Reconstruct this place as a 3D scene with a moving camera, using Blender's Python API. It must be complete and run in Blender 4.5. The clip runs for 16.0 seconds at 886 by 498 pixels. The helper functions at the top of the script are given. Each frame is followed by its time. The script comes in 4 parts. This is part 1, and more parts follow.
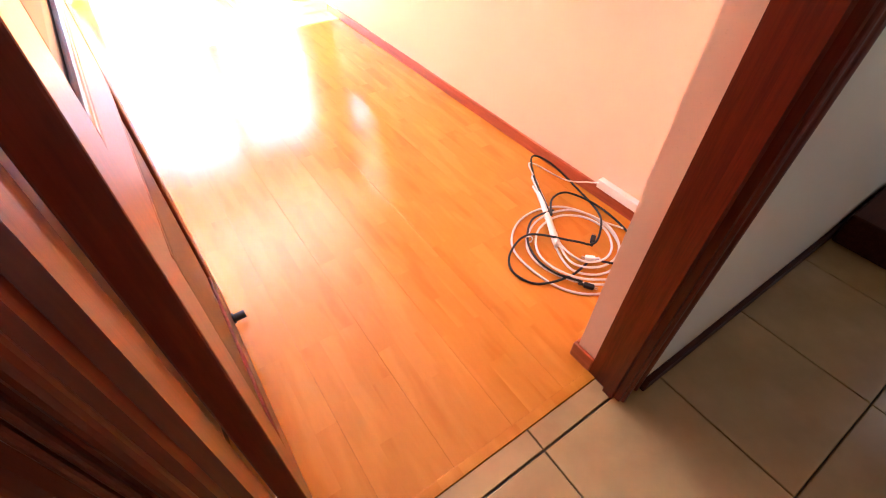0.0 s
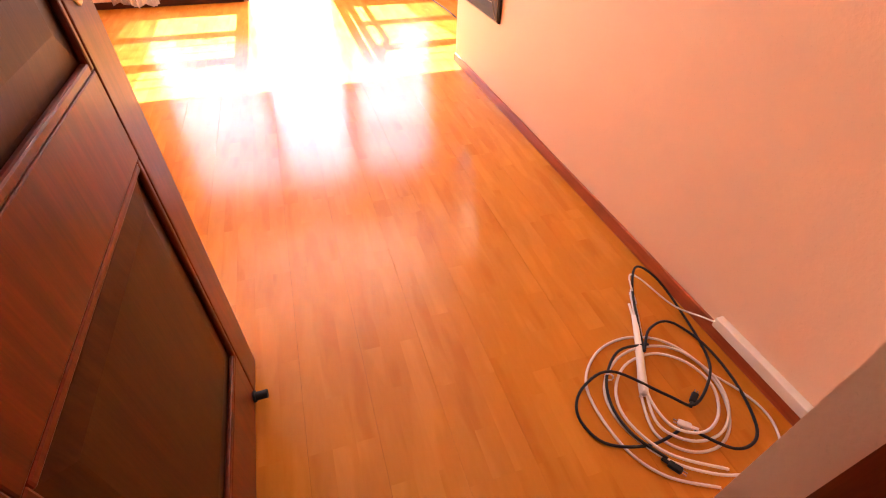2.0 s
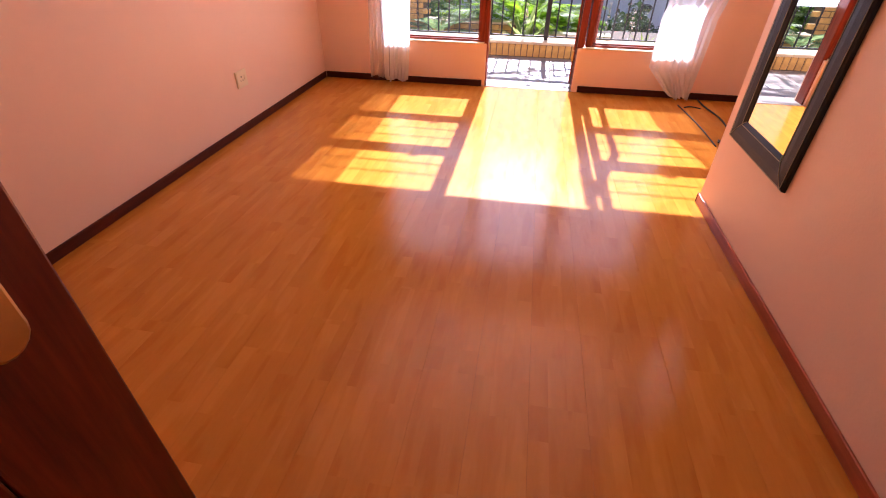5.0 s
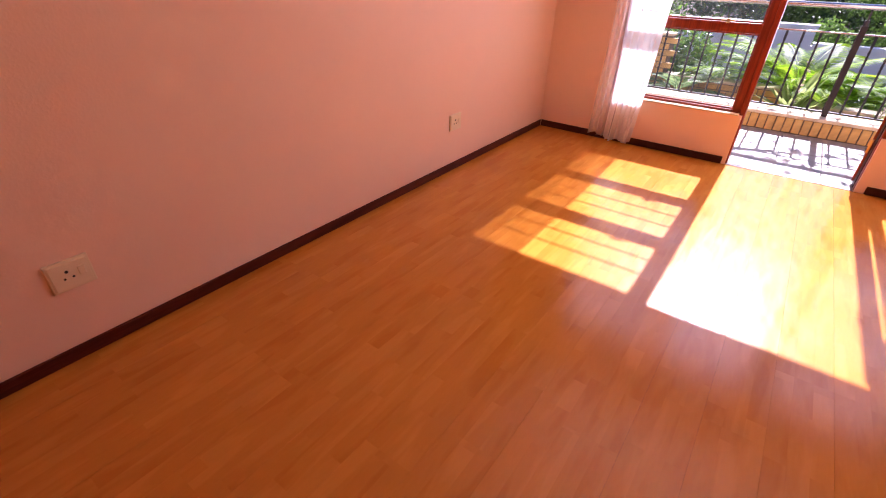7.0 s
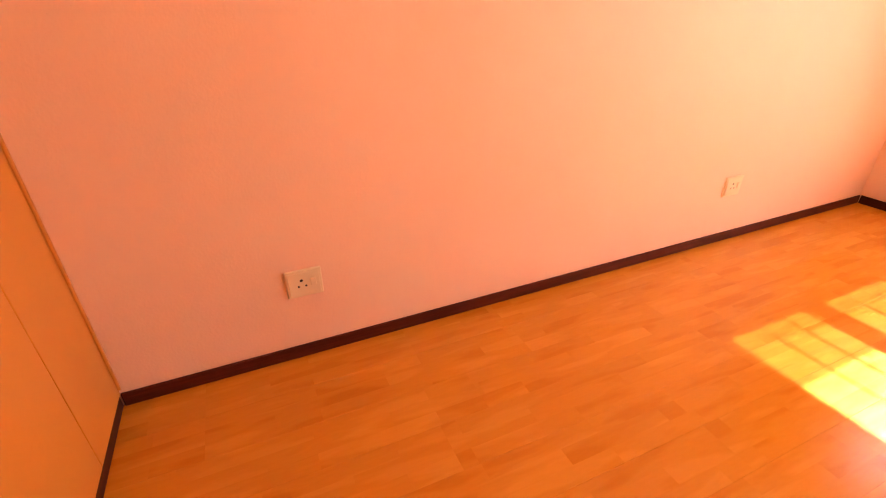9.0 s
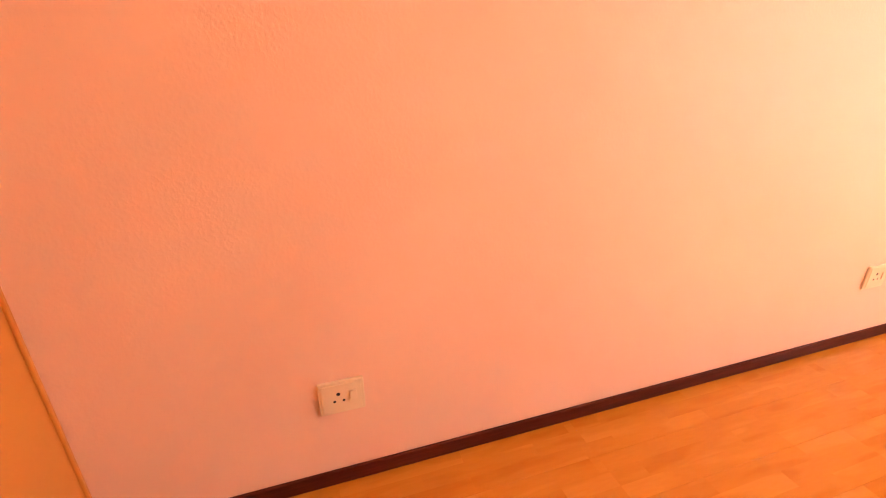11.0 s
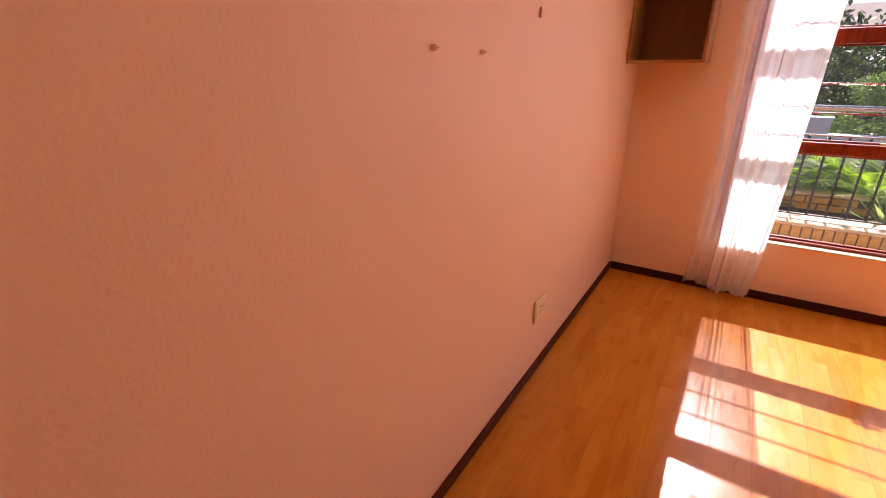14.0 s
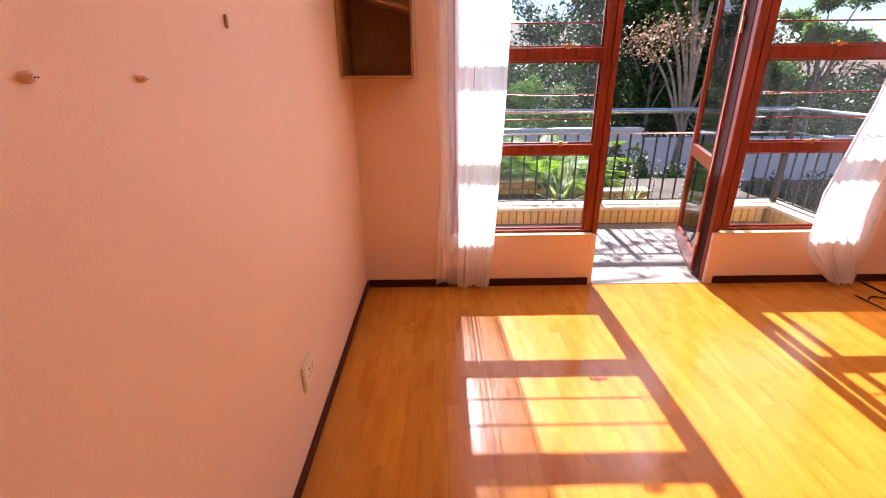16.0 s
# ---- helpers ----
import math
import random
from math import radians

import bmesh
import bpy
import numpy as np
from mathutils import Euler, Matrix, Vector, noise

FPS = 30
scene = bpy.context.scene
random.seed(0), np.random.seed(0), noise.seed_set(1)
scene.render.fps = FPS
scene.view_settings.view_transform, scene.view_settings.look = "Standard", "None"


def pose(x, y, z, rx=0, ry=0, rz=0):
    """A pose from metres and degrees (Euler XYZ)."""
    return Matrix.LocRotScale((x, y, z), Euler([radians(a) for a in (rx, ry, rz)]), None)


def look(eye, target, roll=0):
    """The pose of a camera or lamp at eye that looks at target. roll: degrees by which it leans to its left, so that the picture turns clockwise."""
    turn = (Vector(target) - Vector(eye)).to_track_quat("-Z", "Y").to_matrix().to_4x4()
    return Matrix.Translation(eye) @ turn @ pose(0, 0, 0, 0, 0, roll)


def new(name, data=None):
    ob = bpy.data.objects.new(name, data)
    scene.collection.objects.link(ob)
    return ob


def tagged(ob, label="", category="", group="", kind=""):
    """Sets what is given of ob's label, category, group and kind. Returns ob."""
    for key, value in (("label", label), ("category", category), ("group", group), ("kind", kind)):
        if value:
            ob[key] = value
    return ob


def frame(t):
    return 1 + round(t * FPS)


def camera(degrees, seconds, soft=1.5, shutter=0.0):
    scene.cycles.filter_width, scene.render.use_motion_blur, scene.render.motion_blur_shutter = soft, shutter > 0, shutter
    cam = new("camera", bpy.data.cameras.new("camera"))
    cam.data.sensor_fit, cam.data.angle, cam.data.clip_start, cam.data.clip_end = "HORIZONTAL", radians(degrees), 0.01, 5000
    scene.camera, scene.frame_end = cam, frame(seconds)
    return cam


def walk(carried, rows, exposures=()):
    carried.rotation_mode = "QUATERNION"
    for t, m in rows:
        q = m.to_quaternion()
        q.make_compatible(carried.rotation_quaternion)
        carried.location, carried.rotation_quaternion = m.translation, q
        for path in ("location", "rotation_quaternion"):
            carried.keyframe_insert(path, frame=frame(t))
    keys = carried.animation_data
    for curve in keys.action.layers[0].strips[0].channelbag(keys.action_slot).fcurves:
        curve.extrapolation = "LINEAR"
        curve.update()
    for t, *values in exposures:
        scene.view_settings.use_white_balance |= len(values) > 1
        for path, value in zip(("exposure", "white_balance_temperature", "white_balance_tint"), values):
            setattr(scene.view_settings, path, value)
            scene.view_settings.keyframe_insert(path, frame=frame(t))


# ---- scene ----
cam = camera(88.9, 16.0, soft=1.1)
PATH = [
    (0, (1.773, -5.645, 1.199), (2.591, -4.507, -0.227), 1.5),
    (0.5, (1.837, -5.588, 1.213), (2.588, -4.387, -0.199), 1.3),
    (1, (1.891, -5.523, 1.222), (2.554, -4.245, -0.166), 1.4),
    (1.5, (1.95, -5.466, 1.219), (2.516, -4.115, -0.143), 1.4),
    (2, (2.016, -5.407, 1.222), (2.489, -3.997, -0.116), 1.3),
    (2.5, (2.069, -5.343, 1.227), (2.443, -3.879, -0.084), 1.4),
    (3, (2.113, -5.265, 1.237), (2.385, -3.756, -0.048), 1.4),
    (3.2, (2.137, -5.232, 1.237), (2.356, -3.697, -0.026), 0.7),
    (5.3, (2.086, -4.629, 1.32), (1.731, -3.028, 0.175), 1.3),
    (5.5, (2.063, -4.591, 1.314), (1.654, -2.992, 0.183), 1.6),
    (6, (2.023, -4.461, 1.322), (1.416, -2.906, 0.22), 1.5),
    (6.5, (1.962, -4.355, 1.338), (1.159, -2.875, 0.259), 1.5),
    (7, (1.899, -4.282, 1.347), (0.911, -2.905, 0.286), 1.5),
    (7.5, (1.828, -4.214, 1.341), (0.66, -2.965, 0.305), 1.3),
    (8, (1.733, -4.161, 1.338), (0.4, -3.071, 0.321), 0.9),
    (8.5, (1.682, -4.113, 1.331), (0.203, -3.201, 0.341), 0.1),
    (9, (1.599, -4.099, 1.324), (-0.005, -3.386, 0.366), -0.3),
    (9.5, (1.533, -4.075, 1.301), (-0.177, -3.562, 0.401), -0.9),
    (9.7, (1.495, -4.07, 1.299), (-0.245, -3.629, 0.419), -0.9),
    (11.8, (0.953, -3.967, 1.388), (-0.753, -3.223, 0.656), -0.8),
    (12, (0.915, -3.921, 1.409), (-0.756, -3.117, 0.661), -0.8),
    (12.5, (0.876, -3.846, 1.41), (-0.698, -2.851, 0.682), -0.7),
    (13, (0.764, -3.668, 1.472), (-0.627, -2.467, 0.682), -0.3),
    (13.5, (0.714, -3.539, 1.472), (-0.498, -2.15, 0.696), -0.2),
    (14, (0.671, -3.419, 1.473), (-0.34, -1.865, 0.724), -0.5),
    (14.5, (0.621, -3.309, 1.486), (-0.158, -1.621, 0.747), -0.7),
    (15, (0.581, -3.226, 1.509), (0.059, -1.443, 0.769), -0.7),
    (15.5, (0.575, -3.155, 1.512), (0.311, -1.314, 0.775), -0.8),
    (16, (0.561, -3.084, 1.519), (0.568, -1.224, 0.785), -0.6),
]
EXPOSURES = [(0.0, 4.65, 5200, 15), (0.5, 4.10, 5450, 19), (1.5, 3.65, 5750, 19), (3.2, 2.92, 6400, 22), (5.5, 1.81, 5600, 36), (7.5, 1.84, 5950, 42), (9.0, 2.99, 7250, 36), (9.5, 3.29, 6900, 32),
             (10.5, 3.24, 6800, 30), (12.0, 3.09, 6500, 28), (12.5, 3.09, 6800, 28), (13.0, 2.19, 7600, 31), (13.5, 1.66, 7150, 39), (14.5, 1.42, 6350, 33), (15.3, 1.64, 6050, 29), (16.0, 1.71, 5850, 25)]
walk(cam, [(t, look(e, g, r)) for t, e, g, r in PATH], EXPOSURES)

# ---------- light ----------
SUN_ELEVATION = radians(42.1)
sky_world = bpy.data.worlds.new("sky")
sky_world.use_nodes = True
scene.world = sky_world
wn = sky_world.node_tree
sky_tex = wn.nodes.new("ShaderNodeTexSky")
sky_tex.sky_type = "NISHITA"
sky_tex.sun_disc = False
sky_tex.dust_density = 0.3
sky_tex.ozone_density = 3.0
sky_tex.sun_elevation = SUN_ELEVATION
sky_tex.sun_rotation = radians(0)
wn.links.new(sky_tex.outputs[0], wn.nodes["Background"].inputs[0])
wn.nodes["Background"].inputs[1].default_value = 0.05
sun = new("sun", bpy.data.lights.new("sun", "SUN"))
sun.data.energy = 5.0
sun.data.angle = radians(0.53)
sun.data.color = (1.0, 0.96, 0.9)
sun.matrix_world = look((2.0, 10.0, 10.0 * math.tan(SUN_ELEVATION)), (2.0, 0.0, 0.0))


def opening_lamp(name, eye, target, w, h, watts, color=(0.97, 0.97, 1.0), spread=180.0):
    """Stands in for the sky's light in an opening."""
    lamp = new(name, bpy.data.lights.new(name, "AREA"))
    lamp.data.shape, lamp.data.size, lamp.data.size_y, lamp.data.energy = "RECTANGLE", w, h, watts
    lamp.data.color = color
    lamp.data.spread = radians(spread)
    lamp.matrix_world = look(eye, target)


for x, wide in ((1.14, 0.93), (2.12, 0.84), (3.12, 0.89)):
    opening_lamp("opening_skylight", (x, 0.185, 1.53), (x, -2.4, 1.53), wide, 1.48, 2.9, (0.93, 0.95, 1.0))
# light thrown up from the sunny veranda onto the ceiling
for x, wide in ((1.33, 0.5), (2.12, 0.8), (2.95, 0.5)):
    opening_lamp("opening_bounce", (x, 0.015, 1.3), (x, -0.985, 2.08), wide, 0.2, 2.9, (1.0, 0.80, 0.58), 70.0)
opening_lamp("hall_skylight", (5.55, -6.45, 1.2), (1.7, -5.6, 0.9), 0.2, 1.8, 0.19, (1.0, 0.75, 0.46))


# ---------- materials ----------
def material(name, build):
    m = bpy.data.materials.new(name)
    m.use_nodes = True
    nt = m.node_tree
    build(nt, nt.nodes["Principled BSDF"])
    return m


def node(nt, kind, **inputs):
    n = nt.nodes.new(kind)
    for k, v in inputs.items():
        n.inputs[k.replace("_", " ")].default_value = v
    return n


def coords(nt, scale=(1, 1, 1), which="Object"):
    tc = nt.nodes.new("ShaderNodeTexCoord")
    mp = nt.nodes.new("ShaderNodeMapping")
    mp.inputs["Scale"].default_value = scale
    nt.links.new(tc.outputs[which], mp.inputs[0])
    return mp.outputs[0]


def noise_of(nt, vec, scale, detail=4.0, rough=0.55):
    n = node(nt, "ShaderNodeTexNoise", Scale=scale, Detail=detail, Roughness=rough)
    nt.links.new(vec, n.inputs["Vector"])
    return n.outputs[0]


def ramp(nt, fac, stops):
    r = nt.nodes.new("ShaderNodeValToRGB")
    el = r.color_ramp.elements
    while len(el) < len(stops):
        el.new(0.5)
    for e, (p, c) in zip(el, stops):
        e.position, e.color = p, (*c, 1)
    nt.links.new(fac, r.inputs[0])
    return r.outputs[0]


def mix(nt, fac, a, b, blend="MIX"):
    m = nt.nodes.new("ShaderNodeMix")
    m.data_type, m.blend_type = "RGBA", blend
    for sock, v in ((m.inputs[0], fac), (m.inputs[6], a), (m.inputs[7], b)):
        if isinstance(v, (int, float)):
            sock.default_value = v
        elif isinstance(v, tuple):
            sock.default_value = (*v, 1)
        else:
            nt.links.new(v, sock)
    return m.outputs[2]


def bump(nt, bsdf, height, strength, distance):
    b = nt.nodes.new("ShaderNodeBump")
    b.inputs["Strength"].default_value = strength
    b.inputs["Distance"].default_value = distance
    nt.links.new(height, b.inputs["Height"])
    nt.links.new(b.outputs[0], bsdf.inputs["Normal"])


def plain(name, color, rough=0.5, metal=0.0, vary=0.12, scale=12.0, relief=0.1, depth=0.001):
    """A painted, plastic or metal surface with soft blotches and a fine relief."""
    def build(nt, b):
        v = coords(nt)
        n = noise_of(nt, v, scale)
        lo, hi = tuple(c * (1 - vary) for c in color), tuple(min(1.0, c * (1 + vary)) for c in color)
        nt.links.new(ramp(nt, n, [(0.3, lo), (0.7, hi)]), b.inputs["Base Color"])
        b.inputs["Roughness"].default_value = rough
        b.inputs["Metallic"].default_value = metal
        bump(nt, b, noise_of(nt, v, scale * 12), relief, depth)
    return material(name, build)


def plaster(name, color, dirt=0.04):
    def build(nt, b):
        v = coords(nt)
        big = noise_of(nt, v, 1.3, 3)
        base = ramp(nt, big, [(0.3, tuple(c * (1 - dirt) for c in color)), (0.7, color)])
        spots = ramp(nt, noise_of(nt, v, 160, 2), [(0.66, (1, 1, 1)), (0.74, (0.93, 0.92, 0.9))])
        nt.links.new(mix(nt, 1.0, base, spots, "MULTIPLY"), b.inputs["Base Color"])
        b.inputs["Roughness"].default_value = 0.55
        peel = noise_of(nt, v, 95, 2, 0.5)
        bump(nt, b, ramp(nt, peel, [(0.42, (0, 0, 0)), (0.66, (1, 1, 1))]), 0.12, 0.0018)
    return material(name, build)


def wood(name, dark, light, grain=(14, 14, 0.9), rough=0.35, coat=0.15, spec=0.35):
    def build(nt, b):
        info = nt.nodes.new("ShaderNodeObjectInfo")
        v = coords(nt, grain)
        add = nt.nodes.new("ShaderNodeVectorMath")
        nt.links.new(v, add.inputs[0])
        nt.links.new(info.outputs["Random"], add.inputs[1])
        n = noise_of(nt, add.outputs[0], 3.0, 6, 0.6)
        fine = noise_of(nt, add.outputs[0], 14.0, 4, 0.6)
        c = mix(nt, 0.35, ramp(nt, n, [(0.3, dark), (0.7, light)]), ramp(nt, fine, [(0.35, dark), (0.7, light)]))
        nt.links.new(c, b.inputs["Base Color"])
        b.inputs["Roughness"].default_value = rough
        b.inputs["Coat Weight"].default_value = coat
        b.inputs["Specular IOR Level"].default_value = spec
        b.inputs["Coat Roughness"].default_value = 0.15
        bump(nt, b, fine, 0.12, 0.001)
    return material(name, build)


def laminate_build(nt, b):
    info = nt.nodes.new("ShaderNodeObjectInfo")
    tc = nt.nodes.new("ShaderNodeTexCoord")
    comb = nt.nodes.new("ShaderNodeCombineXYZ")
    spread = nt.nodes.new("ShaderNodeMath")
    spread.operation = "MULTIPLY"
    spread.inputs[1].default_value = 37.0
    nt.links.new(info.outputs["Random"], spread.inputs[0])
    nt.links.new(spread.outputs[0], comb.inputs[1])
    shift = nt.nodes.new("ShaderNodeVectorMath")
    nt.links.new(tc.outputs["Object"], shift.inputs[0])
    nt.links.new(comb.outputs[0], shift.inputs[1])
    # three printed strips on a board, each of short lengths
    turn = nt.nodes.new("ShaderNodeMapping")
    turn.inputs["Rotation"].default_value = (0, 0, radians(90))
    nt.links.new(shift.outputs[0], turn.inputs[0])
    br = node(nt, "ShaderNodeTexBrick", Scale=1.0, Mortar_Size=0.0, Brick_Width=0.43, Row_Height=0.0642, Bias=0.0)
    br.offset, br.inputs["Color1"].default_value, br.inputs["Color2"].default_value = 0.37, (0, 0, 0, 1), (1, 1, 1, 1)
    nt.links.new(turn.outputs[0], br.inputs["Vector"])
    per = nt.nodes.new("ShaderNodeVectorMath")
    per.operation = "MULTIPLY_ADD"
    per.inputs[1].default_value = (3.1, 7.7, 0)
    nt.links.new(br.outputs["Color"], per.inputs[0])
    nt.links.new(shift.outputs[0], per.inputs[2])
    mp = nt.nodes.new("ShaderNodeMapping")
    mp.inputs["Scale"].default_value = (9, 1.6, 1)
    nt.links.new(per.outputs[0], mp.inputs[0])
    flame = noise_of(nt, mp.outputs[0], 1.3, 2, 0.45)
    rings = nt.nodes.new("ShaderNodeMath")
    rings.operation = "PINGPONG"
    rings.inputs[1].default_value = 0.09
    nt.links.new(flame, rings.inputs[0])
    fine = noise_of(nt, mp.outputs[0], 12, 3, 0.55)
    base = ramp(nt, flame, [(0.3, LAM_DARK), (0.7, LAM_LIGHT)])
    c = mix(nt, 0.22, base, ramp(nt, rings.outputs[0], [(0.0, LAM_DARK), (0.09, LAM_LIGHT)]))
    c = mix(nt, 0.10, c, ramp(nt, fine, [(0.35, LAM_DARK), (0.65, LAM_LIGHT)]))
    strip = ramp(nt, br.outputs["Color"], [(0.0, (0.955, 0.94, 0.92)), (1.0, (1, 1, 1))])
    nt.links.new(mix(nt, 1.0, c, strip, "MULTIPLY"), b.inputs["Base Color"])
    nt.links.new(ramp(nt, noise_of(nt, mp.outputs[0], 3, 3), [(0.3, (0.15, 0.15, 0.15)), (0.7, (0.21, 0.21, 0.21))]), b.inputs["Roughness"])
    b.inputs["Specular IOR Level"].default_value = 0.32
    bump(nt, b, fine, 0.04, 0.0005)


LAM_DARK, LAM_LIGHT = (0.47, 0.154, 0.009), (0.61, 0.245, 0.026)
M_LAMINATE = material("laminate", laminate_build)
M_WALL = plaster("peach_plaster", (0.86, 0.575, 0.39))
M_CREAM = plaster("cream_plaster", (0.74, 0.68, 0.56))
M_WHITE_PAINT = plain("honey_cream_board", (0.62, 0.25, 0.04), 0.4, vary=0.03, scale=3)
M_CEILING = plaster("white_ceiling", (0.82, 0.80, 0.76), 0.03)
M_MERANTI = wood("meranti", (0.12, 0.012, 0.002), (0.36, 0.052, 0.009), coat=0.08)
# one skirting wood; shade darkens the window-wall copy (x grain), light reddens the east one
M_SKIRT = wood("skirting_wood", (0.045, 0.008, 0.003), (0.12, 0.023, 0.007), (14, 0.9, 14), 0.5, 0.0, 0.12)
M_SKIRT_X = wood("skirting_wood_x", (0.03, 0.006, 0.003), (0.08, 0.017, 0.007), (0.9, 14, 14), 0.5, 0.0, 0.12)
M_SKIRT_LIT = wood("lit_skirting_wood", (0.26, 0.05, 0.016), (0.46, 0.11, 0.035), (14, 0.9, 14))
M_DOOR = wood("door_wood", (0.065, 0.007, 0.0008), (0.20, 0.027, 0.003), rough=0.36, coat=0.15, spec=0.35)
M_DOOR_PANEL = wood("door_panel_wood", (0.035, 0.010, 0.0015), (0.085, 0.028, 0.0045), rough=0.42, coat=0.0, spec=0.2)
M_DARKWOOD = wood("shelf_wood", (0.30, 0.14, 0.045), (0.42, 0.21, 0.07), (5, 5, 0.7), 0.5, 0.0, 0.25)
M_TILE = plain("beige_tile", (0.42, 0.275, 0.125), 0.2, vary=0.16, scale=5, relief=0.08)
M_GROUT = plain("dark_grout", (0.10, 0.085, 0.065), 0.9)
M_PATIO_TILE = plain("pale_patio_tile", (0.27, 0.235, 0.19), 0.45, vary=0.1, scale=6)
M_PATIO_GROUT = plain("patio_grout", (0.32, 0.3, 0.27), 0.9)
M_BRICK = plain("yellow_brick", (0.60, 0.37, 0.11), 0.8, vary=0.25, scale=9, relief=0.4, depth=0.003)
M_MORTAR = plain("mortar", (0.16, 0.12, 0.08), 0.95)
M_COPING = plain("cream_coping", (0.68, 0.56, 0.36), 0.75, vary=0.15, scale=7)
M_IRON = plain("black_iron", (0.035, 0.03, 0.028), 0.45, 0.3)
M_STEEL = plain("brushed_steel", (0.55, 0.55, 0.54), 0.25, 1.0, vary=0.05)
M_BRASS = plain("worn_brass", (0.6, 0.4, 0.14), 0.3, 1.0)
M_WHITE_WALL = plaster("white_garden_wall", (0.80, 0.81, 0.84), 0.1)
M_PLASTIC = plain("ivory_plastic", (0.80, 0.65, 0.40), 0.35, vary=0.02)
M_BLACK = plain("black_rubber", (0.005, 0.005, 0.005), 0.7)
M_HOLE = plain("socket_hole", (0.02, 0.018, 0.015), 0.8)
M_WHITE_CABLE = plain("white_pvc", (0.78, 0.70, 0.64), 0.4, vary=0.04)
M_LEATHER = plain("black_leather", (0.007, 0.0068, 0.0065), 0.6, vary=0.3, scale=30, relief=0.5, depth=0.002)
M_STITCH = plain("pale_stitching", (0.4, 0.36, 0.22), 0.7)
M_EARTH = plain("garden_soil", (0.10, 0.075, 0.05), 0.95, vary=0.35, scale=2)
M_PLUG = plain("rust_brown_plug", (0.5, 0.22, 0.09), 0.6)
M_ROOF = plain("brown_roof_tile", (0.2, 0.12, 0.075), 0.8, vary=0.3, scale=4)
M_BARK = plain("pale_bark", (0.30, 0.26, 0.21), 0.9, vary=0.3, scale=8, relief=0.6, depth=0.01)


def glass_build(nt, b):
    out = nt.nodes["Material Output"]
    tr, gl = nt.nodes.new("ShaderNodeBsdfTransparent"), nt.nodes.new("ShaderNodeBsdfGlossy")
    gl.inputs["Roughness"].default_value = 0.02
    fr, mx = node(nt, "ShaderNodeFresnel", IOR=1.22), nt.nodes.new("ShaderNodeMixShader")
    tr.inputs[0].default_value = (0.94, 0.96, 0.95, 1)
    # thin uneven film of dust
    dust, veil = nt.nodes.new("ShaderNodeBsdfTranslucent"), nt.nodes.new("ShaderNodeMixShader")
    dust.inputs[0].default_value = (0.8, 0.8, 0.78, 1)
    film = ramp(nt, noise_of(nt, coords(nt, (6, 1, 2.2)), 1.6, 4), [(0.3, (0.002, 0.002, 0.002)), (0.72, (0.007, 0.007, 0.007))])
    for a, c in ((fr.outputs[0], mx.inputs[0]), (tr.outputs[0], mx.inputs[1]), (gl.outputs[0], mx.inputs[2]), (film, veil.inputs[0]),
                 (mx.outputs[0], veil.inputs[1]), (dust.outputs[0], veil.inputs[2]), (veil.outputs[0], out.inputs[0])):
        nt.links.new(a, c)


M_GLASS = material("window_glass", glass_build)


def mirror_build(nt, b):
    b.inputs["Base Color"].default_value = (0.88, 0.9, 0.88, 1)
    b.inputs["Metallic"].default_value = 1.0
    b.inputs["Roughness"].default_value = 0.01


M_MIRROR = material("mirror_silver", mirror_build)


def sheer(name, open_share):
    def build(nt, b):
        out = nt.nodes["Material Output"]
        df, tl = nt.nodes.new("ShaderNodeBsdfDiffuse"), nt.nodes.new("ShaderNodeBsdfTranslucent")
        tr, m1, m2 = nt.nodes.new("ShaderNodeBsdfTransparent"), nt.nodes.new("ShaderNodeMixShader"), nt.nodes.new("ShaderNodeMixShader")
        v = coords(nt)
        weave = ramp(nt, noise_of(nt, v, 9, 3), [(0.35, (0.92, 0.92, 0.91)), (0.65, (0.97, 0.97, 0.96))])
        nt.links.new(weave, df.inputs[0])
        nt.links.new(weave, tl.inputs[0])
        m1.inputs[0].default_value = 0.68
        m2.inputs[0].default_value = open_share
        for a, c in ((df.outputs[0], m1.inputs[1]), (tl.outputs[0], m1.inputs[2]), (m1.outputs[0], m2.inputs[1]), (tr.outputs[0], m2.inputs[2]), (m2.outputs[0], out.inputs[0])):
            nt.links.new(a, c)
    return material(name, build)


M_SHEER = sheer("white_sheer", 0.3)
M_SHEER_THIN = sheer("thin_sheer", 0.66)


# ---------- mesh helpers ----------
def add_box(bm, x0, x1, y0, y1, z0, z1, bevel=0.0):
    vs = bmesh.ops.create_cube(bm, size=1.0)["verts"]
    bmesh.ops.scale(bm, vec=(x1 - x0, y1 - y0, z1 - z0), verts=vs)
    bmesh.ops.translate(bm, vec=((x0 + x1) / 2, (y0 + y1) / 2, (z0 + z1) / 2), verts=vs)
    if bevel:
        es = list({e for v in vs for e in v.link_edges})
        bmesh.ops.bevel(bm, geom=es, offset=bevel, segments=2, profile=0.5, affect="EDGES")
    return bm


def boxes(*rows, bevel=0.0):
    bm = bmesh.new()
    for r in rows:
        add_box(bm, *r, bevel=bevel)
    return bm


def mesh_of(name, bm, material_, smooth=False):
    me = bpy.data.meshes.new(name)
    bm.normal_update()
    bm.to_mesh(me)
    bm.free()
    me.materials.append(material_)
    if smooth:
        me.polygons.foreach_set("use_smooth", [True] * len(me.polygons))
    return me


def part(name, bm, material_, parent=None, label="", smooth=False):
    ob = new(name, mesh_of(name, bm, material_, smooth))
    if parent is not None:
        ob.parent = parent
    if label:
        tagged(ob, label)
    return ob


